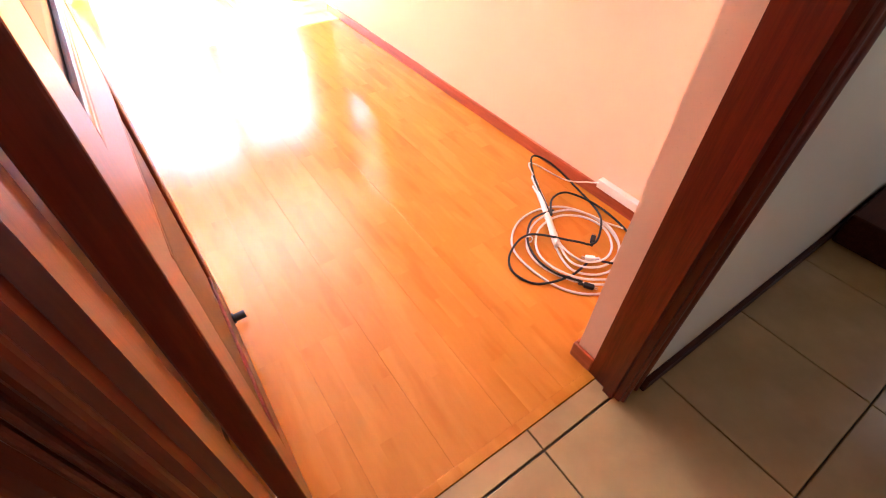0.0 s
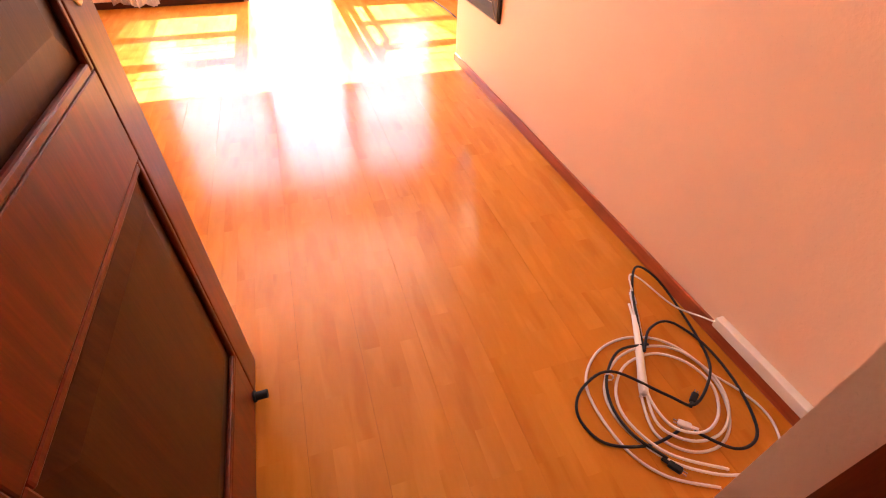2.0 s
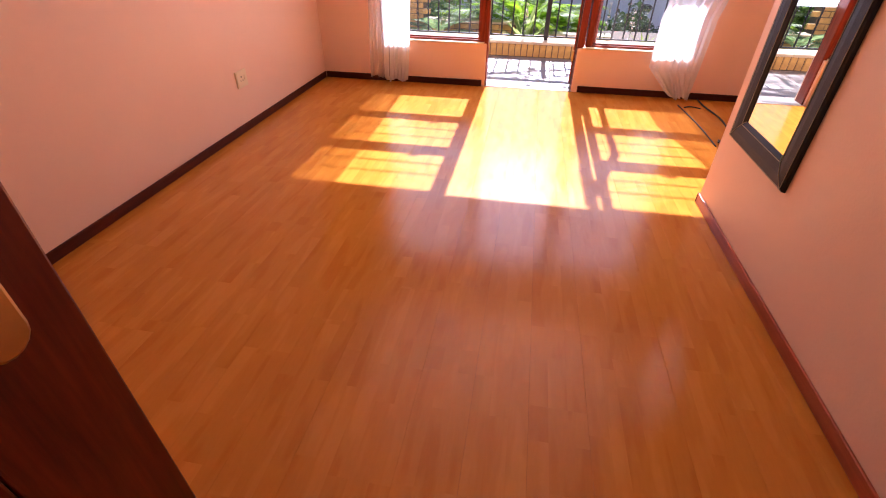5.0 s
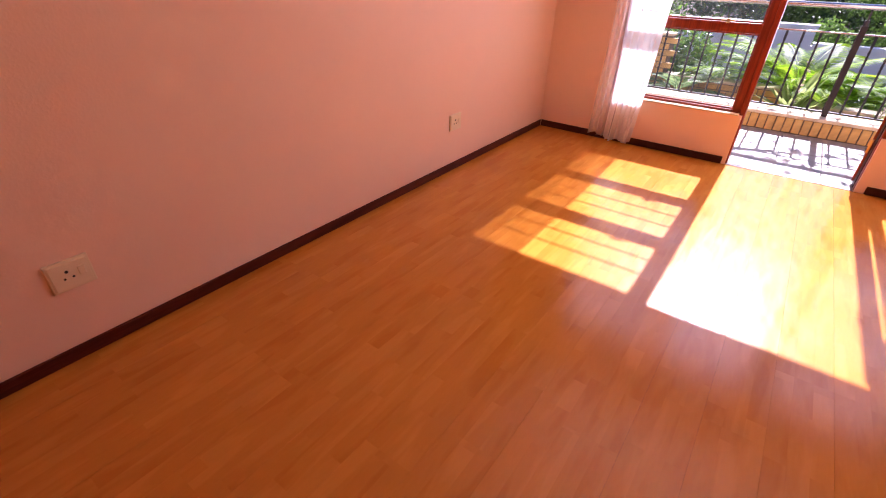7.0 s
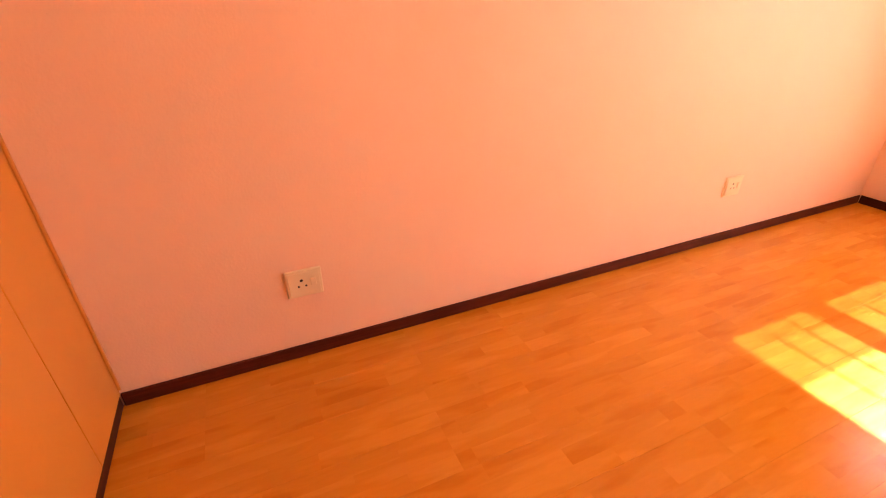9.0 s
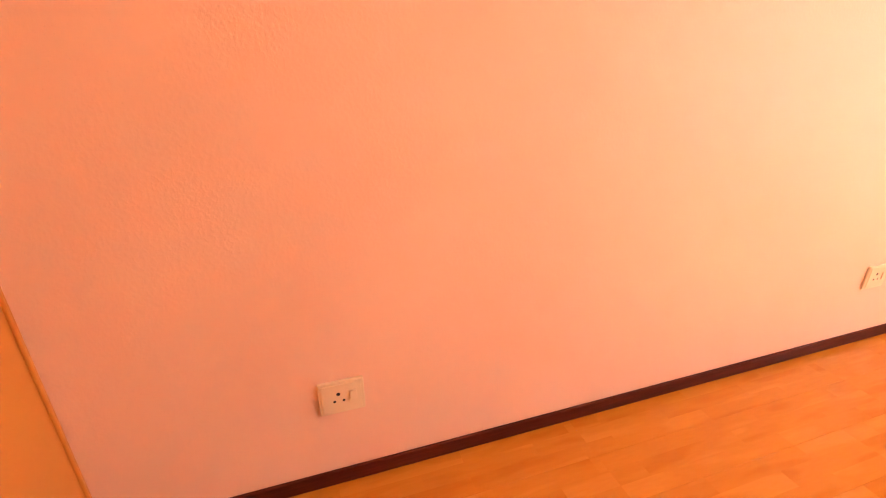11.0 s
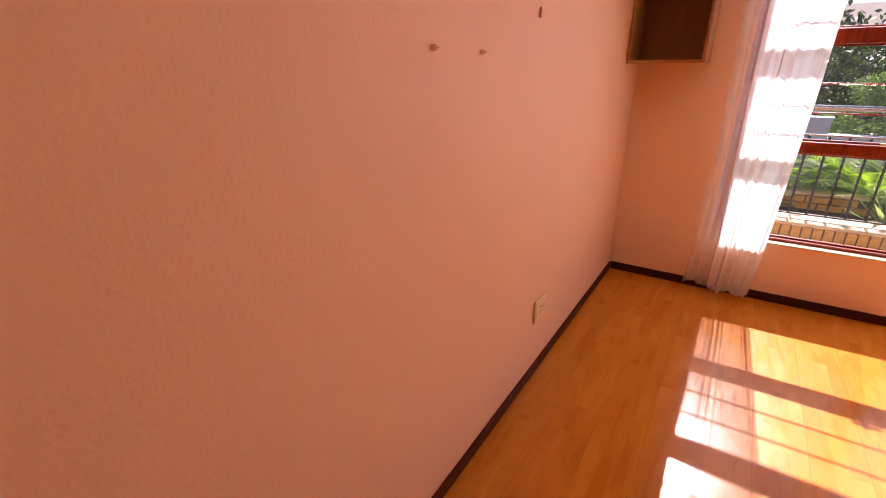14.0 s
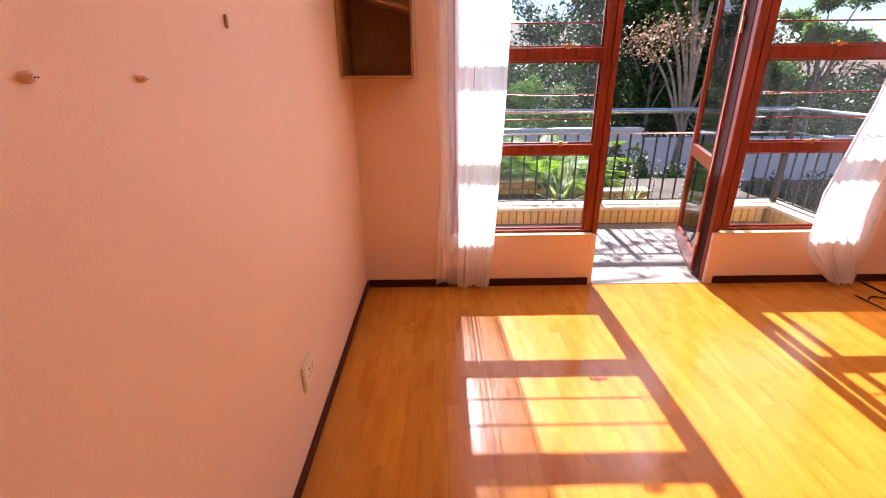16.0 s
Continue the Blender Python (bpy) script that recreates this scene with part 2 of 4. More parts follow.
def thing(name, at, label, category, group="", kind=""):
    ob = new(name)
    ob.location = at
    ob.empty_display_size = 0.1
    return tagged(ob, label, category, group, kind)


def struct(name, bm, material_, label, category):
    return tagged(part(name, bm, material_), label, category, kind="structure")


def tube(points, radius, sides=8, closed=False):
    """A round bar along a line of points."""
    bm = bmesh.new()
    pts = [Vector(p) for p in points]
    rings, n = [], len(pts)
    up = Vector((0, 0, 1))
    for i, p in enumerate(pts):
        a, b = (pts[i - 1] if i or closed else p), (pts[(i + 1) % n] if i < n - 1 or closed else p)
        d = (b - a).normalized()
        s = d.cross(up if abs(d.z) < 0.95 else Vector((1, 0, 0))).normalized()
        u = s.cross(d)
        rings.append([bm.verts.new(p + radius * (math.cos(k) * s + math.sin(k) * u)) for k in [2 * math.pi * j / sides for j in range(sides)]])
    for i in range(n if closed else n - 1):
        r0, r1 = rings[i], rings[(i + 1) % n]
        for j in range(sides):
            bm.faces.new((r0[j], r0[(j + 1) % sides], r1[(j + 1) % sides], r1[j]))
    if not closed:
        bm.faces.new(list(reversed(rings[0])))
        bm.faces.new(rings[-1])
    bmesh.ops.recalc_face_normals(bm, faces=bm.faces)
    return bm


def smooth_line(pts, steps=6, closed=False):
    """A rounded line through points."""
    p = [Vector(q) for q in pts]
    n, out = len(p), []
    for i in range(n if closed else n - 1):
        a = p[(i - 1) % n] if closed or i else p[0]
        b, c = p[i], p[(i + 1) % n]
        d = p[(i + 2) % n] if closed or i < n - 2 else p[-1]
        for k in range(steps):
            t = k / steps
            out.append(0.5 * ((2 * b) + (c - a) * t + (2 * a - 5 * b + 4 * c - d) * t * t + (3 * b - a - 3 * c + d) * t ** 3))
    if not closed:
        out.append(p[-1])
    return out


# ---------- the room: plan ----------
W = 3.185         # right wall of the entrance part
XR = 4.75         # right wall of the recess
Y_END = -2.12     # end of the right wall
Y_BACK = -5.28    # room side of the entrance wall
Y_HALL = -5.45    # hall side of the entrance wall
H = 2.6
HEAD = 2.285      # window and door heads
DX0, DX1 = 1.69, 2.55      # patio door opening
WL0, WR1 = 0.62, 3.62      # outer ends of the windows
SILL = 0.395
T = 0.2           # outer wall
Y_TILE = -5.37

struct("wall_west", boxes((-0.2, 0, Y_BACK - 0.2, T, -0.1, H)), M_WALL, "peach painted plaster wall with two sockets", "wall")
struct("wall_north", boxes(
    (0, WL0, 0, T, -0.1, HEAD), (WR1, XR, 0, T, -0.1, HEAD), (0, XR, 0, T, HEAD, H),
    (WL0, DX0, 0, T, -0.1, SILL), (DX1, WR1, 0, T, -0.1, SILL)), M_WALL, "peach plaster wall with windows and a patio door", "wall")
struct("wall_east", boxes((W, W + 0.11, Y_BACK, Y_END, -0.1, H)), M_WALL, "peach plaster wall with a leather-framed mirror", "wall")
struct("wall_recess", boxes((XR, XR + 0.2, Y_END - 0.11, T, -0.1, H), (W + 0.11, XR, Y_END - 0.11, Y_END, -0.1, H)), M_WALL, "plain peach plaster wall of the recess", "wall")
struct("wall_south", boxes((0, 1.66, Y_HALL, Y_BACK, -0.1, H), (2.54, W + 0.11, Y_HALL, Y_BACK, -0.1, H), (1.66, 2.54, Y_HALL, Y_BACK, 2.08, H)),
       M_WALL, "peach plaster wall round the entrance door", "wall")
struct("ceiling", boxes((-0.2, XR + 0.2, Y_HALL, T, H, H + 0.15)), M_CEILING, "white plastered ceiling", "ceiling")
struct("floor_base", boxes((-0.05, W + 0.05, Y_TILE, 0.06, -0.1, -0.009), (W + 0.05, XR + 0.05, Y_END - 0.05, 0.06, -0.1, -0.009)), M_SKIRT, "dark underlay below the laminate boards", "floor")

# hall
HX0, HX1, HY = 0.6, 5.6, -6.9
struct("hall_floor", boxes((HX0, HX1, HY, Y_TILE, -0.1, -0.012)), M_GROUT, "dark grouted hall floor", "floor")
struct("hall_wall_north", boxes((2.60, HX1, Y_HALL - 0.012, Y_HALL, 0, H), (HX0, 1.60, Y_HALL - 0.012, Y_HALL, 0, H), (1.60, 2.60, Y_HALL - 0.012, Y_HALL, 2.1, H)), M_CREAM, "cream plaster hall wall", "wall")
struct("hall_wall_far", boxes((W + 0.11, HX1, Y_HALL, Y_HALL + 0.1, -0.1, H), (HX0 - 0.15, 0, Y_HALL, Y_HALL + 0.1, -0.1, H)), M_CREAM, "cream plaster hall wall", "wall")
struct("hall_wall_south", boxes((HX0, HX1, HY - 0.15, HY, -0.1, H)), M_CREAM, "cream plaster hall wall", "wall")
struct("hall_wall_west", boxes((HX0 - 0.15, HX0, HY - 0.15, Y_HALL, -0.1, H)), M_CREAM, "cream plaster hall wall", "wall")
struct("hall_wall_east", boxes((HX1, HX1 + 0.15, HY - 0.15, HY + 0.3, -0.1, H), (HX1, HX1 + 0.15, HY + 0.5, Y_HALL + 0.1, -0.1, H), (HX1, HX1 + 0.15, HY + 0.3, HY + 0.5, 2.1, H)), M_CREAM, "cream hall wall with an open doorway", "wall")
struct("hall_ceiling", boxes((HX0 - 0.15, HX1 + 0.15, HY - 0.15, Y_HALL, H, H + 0.15), (W + 0.11, HX1 + 0.15, Y_HALL, Y_HALL + 0.1, H, H + 0.15)), M_CEILING, "white hall ceiling", "ceiling")

# ground, below the raised veranda
def ground_mesh():
    bm = bmesh.new()
    bmesh.ops.create_grid(bm, x_segments=60, y_segments=60, size=1.0)
    for v in bm.verts:
        x, y = v.co.x, v.co.y
        v.co = Vector((math.copysign(abs(x) ** 2.2, x) * 900, math.copysign(abs(y) ** 2.2, y) * 900, 0))
        p = v.co
        v.co.z = -1.0 + 0.08 * noise.noise(p * 0.4)
        if p.y > 12:
            lean = min(1.0, max(0.0, (p.x / p.y - 0.4) / 0.35))
            v.co.z += min(26.0, (p.y - 12) * (0.10 - 0.07 * lean))
    return bm


struct("ground", ground_mesh(), M_EARTH, "dark garden soil and hillside", "ground")
struct("veranda_base", boxes((-3.0, 4.35, 0.2, 1.95, -1.3, -0.042)), M_PATIO_GROUT, "raised grouted veranda slab", "pavement")

# ---------- entrance door and frame ----------
def jamb_profile(xs, sign):
    """One upright of the door frame: rebated jamb with a reeded architrave on the hall side, drawn as one section."""
    def reed(a0, a1, y):
        c, r = (a0 + a1) / 2, (a1 - a0) / 2
        return [(c - r * math.cos(k * math.pi / 6), y - r * math.sin(k * math.pi / 6)) for k in range(7)]
    sec = [(0.04, -5.345), (0.0, -5.345), (0.0, -5.405), (-0.012, -5.408), (-0.012, -5.438), (0.0, -5.441), (0.0, -5.458), (0.007, -5.460)]
    sec += reed(0.007, 0.020, -5.462) + [(0.021, -5.460), (0.025, -5.459)] + reed(0.026, 0.033, -5.460) + reed(0.034, 0.041, -5.460)
    sec += [(0.043, -5.457), (0.055, -5.455), (0.062, -5.457)] + reed(0.064, 0.078, -5.459) + [(0.080, -5.4625), (0.080, -5.440), (0.04, -5.440)]
    bm = bmesh.new()
    lo = [bm.verts.new((xs + sign * a, y, 0.0)) for a, y in sec]
    hi = [bm.verts.new((xs + sign * a, y, 2.1)) for a, y in sec]
    for k in range(len(sec)):
        j = (k + 1) % len(sec)
        bm.faces.new((lo[k], lo[j], hi[j], hi[k]))
    bm.faces.new(hi)
    bm.faces.new(list(reversed(lo)))
    bmesh.ops.recalc_face_normals(bm, faces=bm.faces)
    return bm


frame_ob = thing("door_frame", (1.7, -5.4, 0), "dark red meranti door frame with moulded architrave", "door frame", kind="structure")
for name, bm in (("jamb", jamb_profile(1.695, -1)), ("jamb", jamb_profile(2.53, 1))):
    ob = part(name, bm, M_DOOR, frame_ob)
    ob.location = (-1.7, 5.4, 0)
ob = part("frame_head", boxes((1.64, 2.59, -5.47, -5.345, 2.06, 2.12), bevel=0.004), M_DOOR, frame_ob)
ob.location = (-1.7, 5.4, 0)


def rounded_plate(x, r, y0, y1, z0, z1):
    """An upright plate with half-round ends and a softened front edge."""
    bm = bmesh.new()
    def outline(k, y):
        pts = [(x + k * r * math.cos(a), z1 - r + k * r * math.sin(a)) for a in [math.pi * i / 8 for i in range(9)]]
        pts += [(x - k * r * math.cos(a), z0 + r - k * r * math.sin(a)) for a in [math.pi * i / 8 for i in range(9)]]
        return [bm.verts.new((p, y, q)) for p, q in pts]
    rings = [outline(1.0, y0), outline(1.0, y0 + (y1 - y0) * 0.5), outline(0.86, y1)]
    for a, b in zip(rings, rings[1:]):
        for i in range(len(a)):
            bm.faces.new((a[i], a[(i + 1) % len(a)], b[(i + 1) % len(a)], b[i]))
    bm.faces.new(rings[-1])
    bm.faces.new(list(reversed(rings[0])))
    bmesh.ops.recalc_face_normals(bm, faces=bm.faces)
    return bm


def panel_door():
    """Door leaf in its own frame: x along the leaf from the hinge, y its thickness, z up."""
    L, TH, HH = 0.83, 0.04, 2.04
    d = thing("door_1", (1.724, -5.285, 0.008), "open dark red wooden panel door with brass handle", "door")
    d.rotation_euler = (0, 0, radians(90))
    part("stile", boxes((0, 0.12, 0, TH, 0, HH), bevel=0.003), M_DOOR, d)
    part("stile", boxes((L - 0.12, L, 0, TH, 0, HH), bevel=0.003), M_DOOR, d)
    for z0, z1 in ((0, 0.2), (0.79, 0.945), (1.92, HH)):
        part("rail", boxes((0.121, L - 0.121, 0.001, TH - 0.001, z0, z1), bevel=0.003), M_DOOR, d)
    for z0, z1 in ((0.2, 0.79), (0.945, 1.92)):
        bm = bmesh.new()
        x0, x1 = 0.12, L - 0.12
        add_box(bm, x0, x1, 0.014, TH - 0.014, z0, z1)
        # raised field with sloping borders on both faces
        for s in (0, 1):
            yb, yf = (0.0135, 0.006) if s == 0 else (TH - 0.0135, TH - 0.006)
            a, b = 0.02, 0.07
            o = [bm.verts.new(v) for v in ((x0 + a, yb, z0 + a), (x1 - a, yb, z0 + a), (x1 - a, yb, z1 - a), (x0 + a, yb, z1 - a))]
            i = [bm.verts.new(v) for v in ((x0 + b, yf, z0 + b), (x1 - b, yf, z0 + b), (x1 - b, yf, z1 - b), (x0 + b, yf, z1 - b))]
            bm.faces.new(i)
            for k in range(4):
                bm.faces.new((o[k], o[(k + 1) % 4], i[(k + 1) % 4], i[k]))
        bmesh.ops.recalc_face_normals(bm, faces=bm.faces)
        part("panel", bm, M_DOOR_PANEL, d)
        for y0, y1 in ((0.001, 0.013), (TH - 0.013, TH - 0.001)):
            w = 0.016
            part("moulding", boxes((x0, x0 + w, y0, y1, z0, z1), (x1 - w, x1, y0, y1, z0, z1), (x0 + w, x1 - w, y0, y1, z0, z0 + w), (x0 + w, x1 - w, y0, y1, z1 - w, z1), bevel=0.004), M_DOOR, d)
    for side in (-1, 1):
        yy = -0.003 if side < 0 else TH + 0.003
        plate = part("handle_plate", rounded_plate(L - 0.062, 0.021, yy - side * 0.004, yy, 1.02, 1.21), M_BRASS, d, "worn brass handle plate")
        y1 = yy + side * 0.045
        part("lever", tube(smooth_line([(L - 0.062, yy, 1.15), (L - 0.062, y1, 1.15), (L - 0.10, y1 + side * 0.005, 1.15), (L - 0.18, y1, 1.145)]), 0.008), M_BRASS, plate, "curved brass lever", True)
    part("lock_plate", boxes((L - 0.0005, L + 0.0015, 0.009, 0.031, 0.95, 1.12), bevel=0.0005), M_BRASS, d)
    for z in (0.2, 1.75):
        part("hinge", boxes((-0.012, 0.006, TH - 0.003, TH + 0.008, z, z + 0.1), bevel=0.002), M_BRASS, d)
    stop = part("door_stop", tube([(0.685, 0.0, 0.022), (0.685, -0.006, 0.022)], 0.017, 16), M_BLACK, d, "small black rubber door stop")
    part("buffer", tube([(0.685, -0.006, 0.022), (0.685, -0.03, 0.022), (0.685, -0.038, 0.022)], 0.0125, 16), M_BLACK, stop)
    return d


panel_door()


# ---------- skirting ----------
def skirting(name, x0, x1, y0, y1, mat, h=0.06):
    return struct(name, boxes((x0, x1, y0, y1, 0.0, h), bevel=0.004), mat, "dark stained wooden skirting board", "skirting")


SK = 0.012
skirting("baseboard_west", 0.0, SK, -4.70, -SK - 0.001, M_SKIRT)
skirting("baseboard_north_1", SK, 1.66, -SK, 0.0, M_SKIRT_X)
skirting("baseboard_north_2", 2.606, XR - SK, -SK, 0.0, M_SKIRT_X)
skirting("baseboard_east", W - SK, W, Y_BACK + SK, Y_END, M_SKIRT_LIT, 0.06)
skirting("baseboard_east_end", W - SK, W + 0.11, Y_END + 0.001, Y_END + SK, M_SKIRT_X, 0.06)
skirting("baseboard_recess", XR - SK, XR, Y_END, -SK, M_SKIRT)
skirting("baseboard_south", 2.54, W - SK, Y_BACK, Y_BACK + SK, M_SKIRT_LIT, 0.06)
skirting("baseboard_reveal", 2.54 - SK, 2.5395, -5.3445, Y_BACK + SK, M_SKIRT_LIT, 0.06)
skirting("baseboard_hall", 2.61, HX1, Y_HALL - 0.028, Y_HALL - 0.012, M_SKIRT_X, 0.06)


# ---------- windows and patio door ----------
FY0, FY1 = 0.045, 0.125


def stay(parent, x, z):
    """A brass casement stay on a rail."""
    bm = boxes((x - 0.05, x + 0.05, FY0 - 0.016, FY0 - 0.004, z, z + 0.012), (x - 0.012, x + 0.012, FY0 - 0.02, FY0, z - 0.012, z + 0.02), bevel=0.002)
    return part("window_stay", bm, M_BRASS, parent, "brass casement stay")


def window_unit(name, x0, x1, stays):
    """Three lights one above the other; x0, x1 are the outer sides of its uprights."""
    w = thing(name, (0, 0, 0), "meranti window with three panes and burglar bars", "window", kind="structure")
    s, z0, z1 = 0.055, SILL, HEAD
    fr = part("window_frame", boxes((x0, x0 + s, FY0, FY1, z0, z1), (x1 - s, x1, FY0, FY1, z0, z1),
                                    (x0 + s, x1 - s, FY0, FY1, z0, z0 + 0.03), (x0 + s, x1 - s, FY0, FY1, z1 - 0.1, z1), bevel=0.003), M_MERANTI, w)
    for a, b in ((0.972, 1.042), (1.57, 1.65)):
        part("transom", boxes((x0 + s, x1 - s, FY0 - 0.004, FY1, a, b), bevel=0.004), M_MERANTI, w)
    for a, b in ((z0 + 0.03, 0.972), (1.042, 1.57), (1.65, z1 - 0.1)):
        pane = part("pane", boxes((x0 + s, x1 - s, 0.088, 0.092, a, b)), M_GLASS, w)
        pane.visible_shadow = False
        part("glazing_bead", boxes((x0 + s, x1 - s, 0.07, 0.087, a, a + 0.012), (x0 + s, x1 - s, 0.07, 0.087, b - 0.012, b),
                                   (x0 + s, x0 + s + 0.012, 0.07, 0.087, a + 0.012, b - 0.012), (x1 - s - 0.012, x1 - s, 0.07, 0.087, a + 0.012, b - 0.012), bevel=0.002), M_MERANTI, w)
    for z in (1.205, 1.365, 1.79, 1.94):
        part("burglar_bar", tube([(x0 + s - 0.01, 0.058, z), (x1 - s + 0.01, 0.058, z)], 0.005), M_MERANTI, w, "thin red-brown burglar bar", True)
    for x in stays:
        stay(w, x, 1.045)
        stay(w, x, 1.653)
    part("window_sill", boxes((x0 - 0.03, x1, -0.012, FY0, SILL, SILL + 0.012), bevel=0.004), M_COPING, w, "white painted plaster sill")
    return w


window_unit("window_1", WL0, 1.665, (1.38,))
window_unit("window_2", 2.62, WR1, (3.1,))

pd = thing("door_2", (0, 0, 0), "open glazed meranti patio door hinged outwards", "door", kind="structure")
part("jamb", boxes((1.6655, 1.703, FY0 - 0.015, 0.165, 0.0, HEAD), bevel=0.004), M_MERANTI, pd)
part("jamb", boxes((2.545, 2.605, FY0 - 0.015, 0.165, 0.0, HEAD), bevel=0.004), M_MERANTI, pd)
# thin dark strip added as the shadow in the hinge gap
part("rebate", boxes((2.5405, 2.5448, 0.075, 0.163, 0.006, HEAD - 0.032)), M_SKIRT_X, pd, "dark strip for the shaded hinge gap")
part("head", boxes((1.7035, 2.5400, FY0 - 0.015, 0.165, HEAD - 0.03, HEAD), bevel=0.004), M_MERANTI, pd)
part("threshold", boxes((1.7035, 2.5445, 0.0, 0.2, -0.06, 0.004), bevel=0.003), M_PATIO_TILE, pd, "pale tiled threshold")
leaf = new("leaf")
leaf.parent = pd
leaf.location = (2.565, 0.15, 0.03)
leaf.rotation_euler = (0, 0, radians(90 - 18))
LL, LH = 0.83, 2.2
part("stile", boxes((0, 0.065, 0, 0.042, 0, LH), bevel=0.004), M_MERANTI, leaf)
part("stile", boxes((LL - 0.065, LL, 0, 0.042, 0, LH), bevel=0.004), M_MERANTI, leaf)
for a, b in ((0.0, 0.13), (0.78, 0.88), (LH - 0.09, LH)):
    part("rail", boxes((0.066, LL - 0.066, 0.001, 0.041, a, b), bevel=0.004), M_MERANTI, leaf)
for a, b in ((0.13, 0.78), (0.88, LH - 0.09)):
    p = part("pane", boxes((0.065, LL - 0.065, 0.019, 0.023, a, b)), M_GLASS, leaf)
    p.visible_shadow = False
part("handle", tube(smooth_line([(LL - 0.04, -0.004, 1.0), (LL - 0.04, -0.05, 1.0), (LL - 0.14, -0.052, 1.0)]), 0.008), M_BRASS, leaf, "brass lever handle", True)
for z in (0.22, 1.7):
    part("hinge", boxes((-0.014, 0.004, 0.03, 0.045, z, z + 0.1), bevel=0.002), M_BRASS, leaf, "brass butt hinge")


# ---------- curtains ----------
def curtain(name, label, edges, folds, mat, y=-0.075, depth=0.035, seed=1):
    """A hanging cloth; edges gives (z, x_left, x_right) from the top down."""
    rng = random.Random(seed)
    bm = bmesh.new()
    nz, nx = 46, folds * 12
    ph = [rng.uniform(-0.5, 0.5) for _ in range(folds + 1)]
    zs = [e[0] for e in edges]
    grid = []
    for i in range(nz + 1):
        z = zs[0] + (zs[-1] - zs[0]) * i / nz
        k = max(j for j in range(len(edges) - 1) if edges[j][0] >= z - 1e-6)
        f = (edges[k][0] - z) / (edges[k][0] - edges[k + 1][0])
        xl = edges[k][1] + (edges[k + 1][1] - edges[k][1]) * f
        xr = edges[k][2] + (edges[k + 1][2] - edges[k][2]) * f
        row = []
        for j in range(nx + 1):
            u = j / nx
            a = u * folds * 2 * math.pi + 0.9 * math.sin(u * 5 + seed) + ph[int(u * folds)] * 0.2
            amp = depth * (0.55 + 0.45 * math.sin(u * 9 + seed * 2 + i * 0.02)) * (0.7 + 0.3 * i / nz)
            x = xl + (xr - xl) * u + 0.35 * amp * math.sin(2 * a)
            hem = 0.012 * math.sin(u * 11 + seed) if i == nz else 0.0
            row.append(bm.verts.new((x, y + amp * math.sin(a) + 0.01 * noise.noise(Vector((u * 4, z * 2, seed))), z + hem)))
        grid.append(row)
    for i in range(nz):
        for j in range(nx):
            bm.faces.new((grid[i][j], grid[i][j + 1], grid[i + 1][j + 1], grid[i + 1][j]))
    return tagged(part(name, bm, mat, smooth=True), label, "curtain", "sheer curtains")


curtain("sheer_curtain", "gathered white sheer curtain hanging beside the window", [(2.42, 0.655, 1.0), (1.3, 0.66, 0.975), (0.4, 0.68, 0.93), (0.03, 0.67, 0.9)], 6, M_SHEER, seed=2)
curtain("sheer_curtain", "thin see-through edge of a white sheer curtain", [(2.42, 0.53, 0.80), (1.0, 0.56, 0.78), (0.05, 0.52, 0.74)], 4, M_SHEER_THIN, y=-0.06, depth=0.025, seed=5)
curtain("sheer_curtain", "white sheer curtain billowing sideways over the skirting", [(2.42, 3.5, 3.95), (1.3, 3.36, 3.8), (0.7, 3.2, 3.66), (0.28, 3.2, 3.64), (0.02, 3.45, 3.62)], 7, M_SHEER, seed=7)
tagged(part("curtain_track", boxes((0.3, 4.2, -0.085, -0.06, 2.41, 2.435), (0.5, 0.53, -0.075, 0.0, 2.415, 2.43), (3.9, 3.93, -0.075, 0.0, 2.415, 2.43), bevel=0.002), M_WHITE_CABLE), "slim white curtain track on the wall", "curtain track")


# ---------- built-in cupboard ----------
cup = thing("built_in_cupboard", (0, 0, 0), "tall honey-cream built-in cupboard with flush doors", "cupboard")
CY = -4.70
part("body", boxes((0.004, 1.6, Y_BACK + 0.002, CY - 0.02, 0.056, H - 0.003)), M_WHITE_PAINT, cup)
part("plinth", boxes((0.004, 1.6, Y_BACK + 0.002, CY - 0.006, 0.0, 0.055)), M_SKIRT_X, cup, "dark stained plinth")
part("filler_panel", boxes((0.004, 0.332, CY - 0.0195, CY, 0.058, H - 0.004), bevel=0.002), M_WHITE_PAINT, cup)
for a, b in ((0.336, 0.966), (0.97, 1.6)):
    part("cupboard_door", boxes((a, b, CY - 0.0195, CY, 0.058, H - 0.004), bevel=0.002), M_WHITE_PAINT, cup)
part("edge_strip", boxes((0.001, 0.014, CY, CY + 0.01, 0.08, H - 0.004), bevel=0.003), M_WHITE_PAINT, cup)


